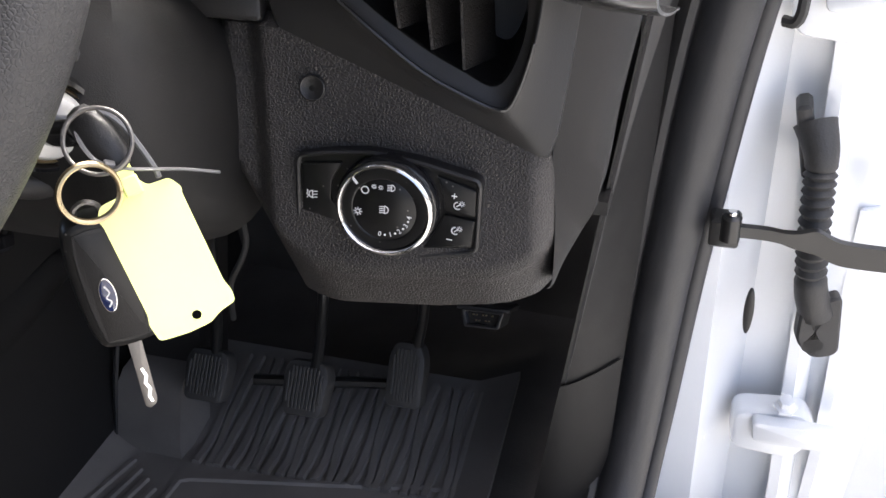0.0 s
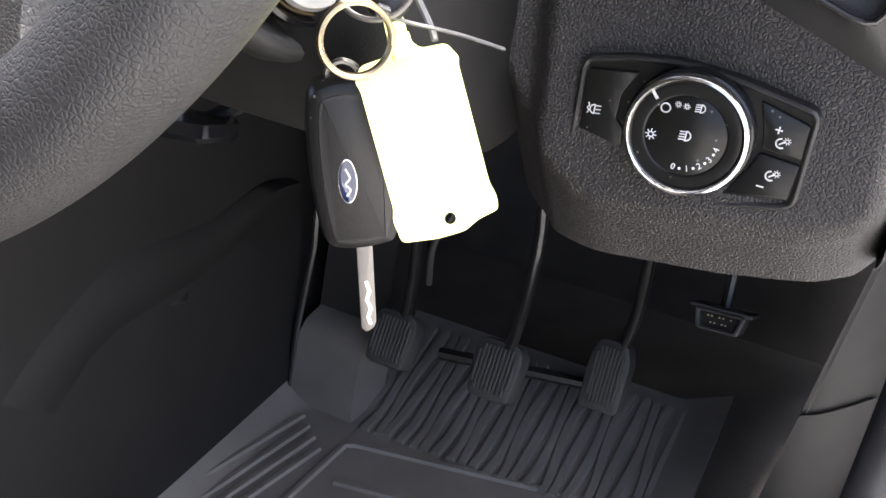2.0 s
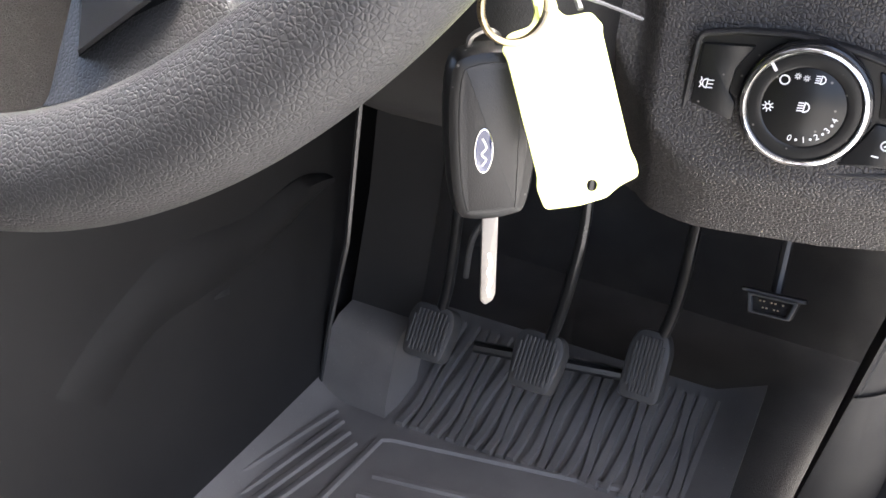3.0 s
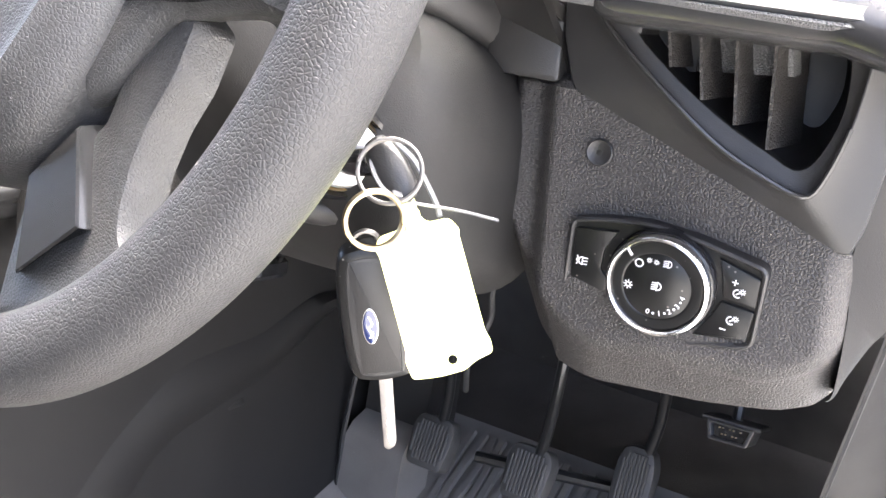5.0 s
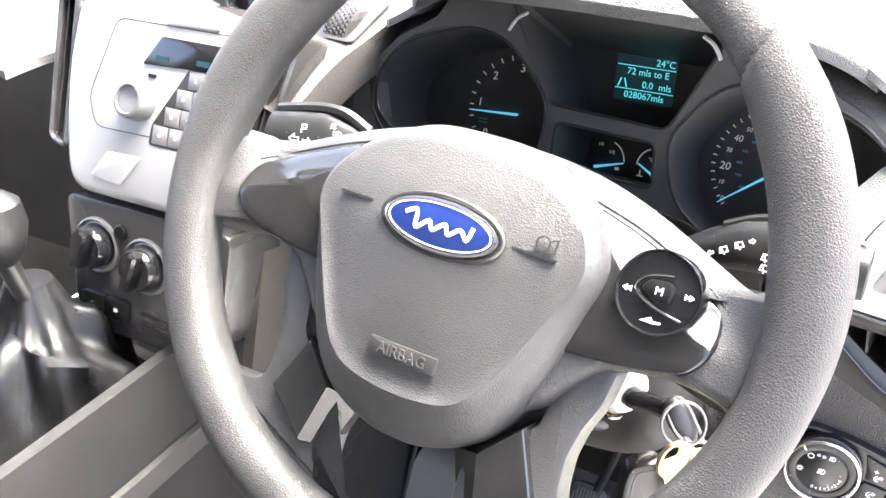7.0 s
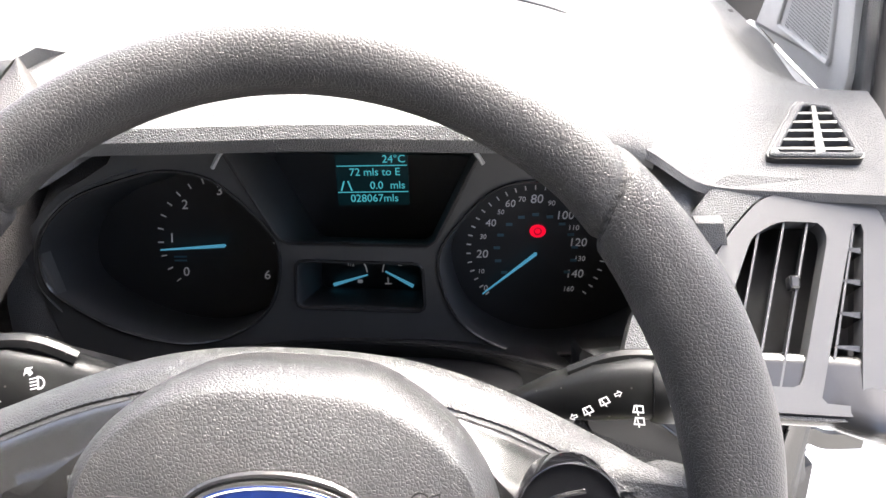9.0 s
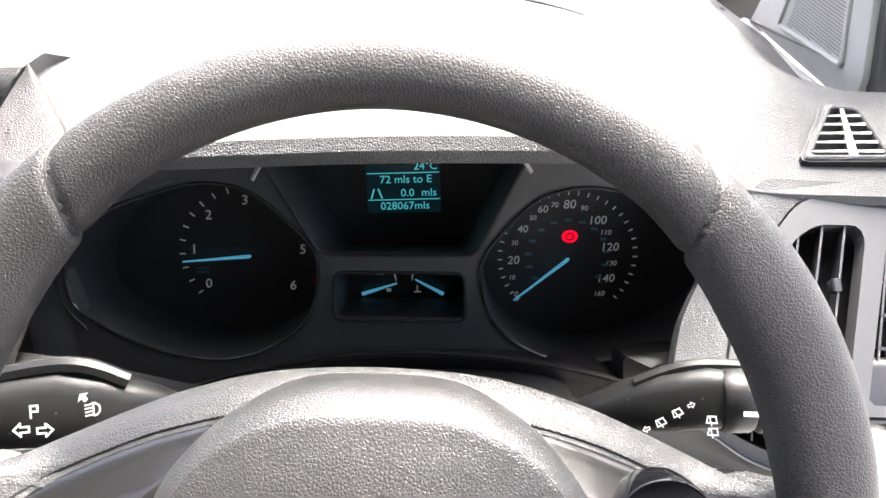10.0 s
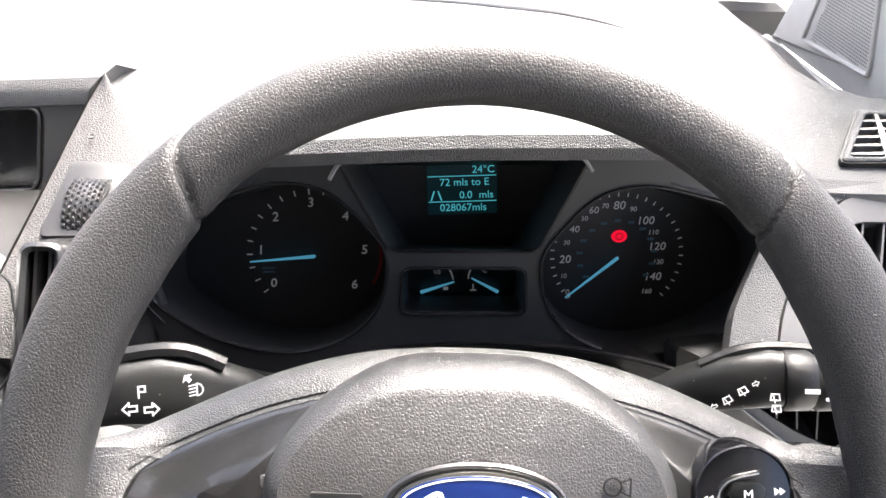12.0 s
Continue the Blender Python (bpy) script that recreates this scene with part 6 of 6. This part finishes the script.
HVAC = axes((-0.295, 0.055, 0.535), (1, 0, 0), (0, 0.15, 1))
heat = thing("heater_panel", "dark heater panel with three rotary knobs", "heater panel", HVAC)
plate_out = rounded([(-0.082, 0.048), (0.082, 0.048), (0.074, -0.04), (0.055, -0.06), (-0.055, -0.06), (-0.074, -0.04)], 0.01)
part("plate", slab(plate_out, -0.06, 0.0, 0.003), SATIN, heat)
for x, y in ((-0.0474, 0.0121), (0.0029, 0.0062), (0.0532, 0.0121)):
    k = part("knob_seat", lathe([(0.0222, 0.0), (0.0222, 0.0025), (0.0208, 0.0035), (0.0195, 0.0028), (0.019, 0.0008)], 36), VENT_TRIM, heat, m=at(x, y))
    part("knob", lathe([(0.0, 0.0), (0.0175, 0.0), (0.0165, 0.012), (0.0150, 0.0145), (0.0, 0.0150)], 32), GLOSS, k)
    part("grip", box(-0.0042, 0.0042, -0.0165, 0.0165, 0.008, 0.0225, 0.003), GLOSS, k, m=at(0, 0, 0, -20))
    part("scale", stroke(arc(0.0182, 50, 130, 8), 0.0012, 0.001, 0.0014), WHITE if x < 0.04 else REDPRINT, k)
for x in (-0.023, 0.0265):
    part("round_button", lathe([(0.0, 0.0), (0.0062, 0.0), (0.0062, 0.0022), (0.0050, 0.0030), (0.0, 0.0026)], 20), SWITCH, heat, m=at(x, 0.0275))
for x in (-0.052, -0.0275):
    b = part("rocker", slab(rrect(0.0225, 0.0175, 0.002), -0.001, 0.003, 0.001), SWITCH, heat, m=at(x, -0.037))
    part("rocker_mark", slab(rrect(0.004, 0.003, 0.0005), 0.003, 0.0033), WHITE, b)
for y in (-0.0345, -0.0405, -0.0465):
    part("slot", slab(rrect(0.044, 0.0024, 0.001), -0.002, 0.0006), BLACK, heat, m=at(0.018, y))

PLACE = HOUSE
# Display housing over the radio, with the dimmer wheel on its driver's side.
house = thing("display_housing", "dark hooded display recess above the radio", "display housing")
S = axes((-0.385, 0.38, 0.675), (1, 0, 0), (0, 0.3, 1))
frame_o = resample(rounded([(-0.125, 0.045), (0.118, 0.045), (0.080, -0.05), (-0.115, -0.05)], 0.006), 60)
frame_i = resample(rounded([(-0.1, 0.034), (0.078, 0.034), (0.07, -0.028), (-0.094, -0.028)], 0.008), 60)
part("surround", ring_frame(frame_o, frame_i, -0.05, 0.0, 0.003), SMOOTH, house, m=S)
part("screen", slab(inset(frame_i, 0.001), -0.03, -0.016), GLOSS, house, "dark blank display", m=S)
part("screen_rim", ring_frame(inset(frame_i, -0.0005), inset(frame_i, 0.002), -0.012, 0.0015, 0.0008), SATIN, house, m=S)
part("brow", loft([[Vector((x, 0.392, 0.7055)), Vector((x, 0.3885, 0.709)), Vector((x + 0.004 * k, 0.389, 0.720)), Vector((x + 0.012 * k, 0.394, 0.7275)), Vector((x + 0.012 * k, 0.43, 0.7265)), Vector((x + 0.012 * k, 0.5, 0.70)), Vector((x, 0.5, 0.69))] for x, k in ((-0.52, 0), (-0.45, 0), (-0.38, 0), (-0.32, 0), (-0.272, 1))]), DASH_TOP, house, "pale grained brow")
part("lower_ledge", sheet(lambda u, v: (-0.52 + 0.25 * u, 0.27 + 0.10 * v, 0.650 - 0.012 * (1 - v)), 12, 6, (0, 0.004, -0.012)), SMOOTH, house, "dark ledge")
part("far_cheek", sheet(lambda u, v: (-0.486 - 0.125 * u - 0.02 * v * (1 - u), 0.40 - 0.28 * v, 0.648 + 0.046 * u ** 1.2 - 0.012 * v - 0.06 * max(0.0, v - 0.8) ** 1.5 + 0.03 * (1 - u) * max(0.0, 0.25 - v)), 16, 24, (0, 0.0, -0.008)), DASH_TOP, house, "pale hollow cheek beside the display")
# The pale cheek slopes down from the brow towards the column.
cheek_l = smooth([(-0.257, 0.392, 0.728), (-0.262, 0.36, 0.715), (-0.268, 0.29, 0.688), (-0.276, 0.22, 0.659), (-0.284, 0.17, 0.632)], 5, False)
cheek_r = smooth([(-0.255, 0.393, 0.728), (-0.213, 0.33, 0.697), (-0.205, 0.29, 0.682), (-0.216, 0.22, 0.655), (-0.225, 0.17, 0.62)], 5, False)


def cheek(u, v):
    i = min(int(v * 20), 19)
    k = v * 20 - i
    p = cheek_l[i].lerp(cheek_l[i + 1], k).lerp(cheek_r[i].lerp(cheek_r[i + 1], k), u)
    return p + Vector((0, 0, 0.004 * math.sin(math.pi * u)))


part("cheek", sheet(cheek, 14, 30, (0, 0.02, -0.03)), DASH, house, "grained side cheek")
part("cheek_wall", loft([[p + Vector((-0.001, 0, 0.001)), p + Vector((-0.004, 0.01, -0.05))] for p in cheek_l], False, False), SMOOTH, house)
DRUM = axes((-0.236, 0.272, 0.668), (1, 0, -0.1), (0.1, 0.92, 0.38))
drum = part("dimmer_wheel", lathe([(0.0, -0.0125), (0.0235, -0.0125), (0.0255, -0.011), (0.0262, 0.0), (0.0255, 0.011), (0.0235, 0.0125), (0.0, 0.0125)], 48), SATIN, house, "knurled grey thumb wheel", m=DRUM @ Matrix.Rotation(radians(90), 4, "Y"))
g = Geo()
for i in range(36):
    for j in range(7):
        a, w = 2 * math.pi * (i + 0.5 * (j % 2)) / 36, -0.0096 + 0.0032 * j
        c, s = math.cos(a), math.sin(a)
        r = 0.0258
        g.join(loft([[Vector((c * r - s * dx, s * r + c * dx, w + dz)) for dx, dz in ((-0.0017, -0.0012), (0.0017, -0.0012), (0.0017, 0.0012), (-0.0017, 0.0012))], [Vector((c * (r + 0.0013) - s * dx, s * (r + 0.0013) + c * dx, w + dz)) for dx, dz in ((-0.0005, -0.0004), (0.0005, -0.0004), (0.0005, 0.0004), (-0.0005, 0.0004))]]))
part("knurling", g, SATIN, drum)
WELL = rounded([(-0.022, -0.034), (0.022, -0.030), (0.020, 0.032), (-0.019, 0.032)], 0.006)
part("wheel_well", slab(WELL, -0.004, 0.0008, 0.0004), BLACK, house, "dark wheel slot", m=axes((-0.236, 0.272, 0.6835), (1, 0, -0.1), (0.1, 0.92, 0.38)))
for (x, y, z), w in (((-0.2565, 0.252, 0.677), 0.005), ((-0.2475, 0.325, 0.706), 0.004)):
    part("cheek_mark", ring_frame(rrect(w, w, 0.0005), rrect(w - 0.0014, w - 0.0014, 0.0002), 0.0, 0.0008, 0.0), BLACK, house, m=axes((x, y, z), (1, 0, -0.1), (0.1, 0.92, 0.38)))

PLACE = STACK
# Gear lever in its gaiter.
gear = thing("gear_lever", "black leatherette gear lever gaiter on the console", "gear lever")
rings = []
for r, z, tw, wob in ((0.084, 0.412, 0.0, 0.02), (0.080, 0.430, 0.12, 0.08), (0.074, 0.450, 0.25, 0.13), (0.069, 0.466, 0.36, 0.17), (0.062, 0.478, 0.47, 0.2), (0.052, 0.486, 0.58, 0.22), (0.042, 0.490, 0.68, 0.2), (0.033, 0.497, 0.8, 0.14), (0.026, 0.510, 0.9, 0.06), (0.018, 0.53, 1.0, 0.0)):
    ring = []
    for i in range(96):
        a = 2 * math.pi * i / 96
        fold = math.sin(4 * a + 5 * tw) + 0.6 * math.sin(7 * a - 6 * tw + 1) + 0.35 * math.sin(13 * a + 9 * tw)
        q = r * (1 + wob * 0.75 * fold)
        ring.append(Vector((-0.37 + q * 1.0 * math.cos(a), 0.01 + q * 0.95 * math.sin(a), z + 0.05 * wob * math.sin(3 * a + 8 * tw) + 0.02 * wob * fold)))
    rings.append(ring)
part("gaiter", loft(rings), VINYL, gear, "folded black gaiter", sharp=60)
part("surround", tube([(-0.37 + 0.092 * math.cos(2 * math.pi * i / 40) * (1.05), 0.01 + 0.088 * math.sin(2 * math.pi * i / 40), 0.418) for i in range(40)], 0.008, 8, 0.7, closed=True), SATIN, gear, "satin surround")
part("console_top", sheet(lambda u, v: (-0.50 + 0.25 * u, -0.4 + 0.46 * v, 0.405 + 0.012 * math.sin(math.pi * u) + 0.035 * max(0.0, v - 0.8)), 14, 14, (0, 0, -0.02)), SMOOTH, console, "dark console top", m=LOWER.inverted() @ STACK)
part("stem", tube([(-0.36, 0.005, 0.5), (-0.365, -0.01, 0.56)], 0.008, 10), DARKSTEEL, gear)
part("knob", loft([[Vector((-0.366 + r * math.cos(a), -0.013 + r * math.sin(a), z)) for a in (2 * math.pi * i / 24 for i in range(24))] for r, z in ((0.012, 0.555), (0.02, 0.567), (0.024, 0.585), (0.021, 0.602), (0.01, 0.61))]), VINYL, gear)
part("stack_flank", sheet(lambda u, v: (-0.215 - 0.02 * v * 0, 0.07 + 0.2 * u + 0.05 * v * (1 - u), 0.44 + 0.19 * v), 8, 10, (-0.01, 0, 0)), DASH, dash, "dark side of the centre stack")
part("stack_fill", box(-0.46, -0.225, 0.2, 0.3, 0.42, 0.60, 0.01), SMOOTH, dash, "dark filler behind the centre stack")
part("passenger_face", sheet(lambda u, v: (-1.03 + 0.6 * u, 0.19 + 0.05 * math.cos(3 * v), 0.40 + 0.28 * v), 10, 10, (0, 0.02, 0)), DASH, dash, "grained passenger side dash")
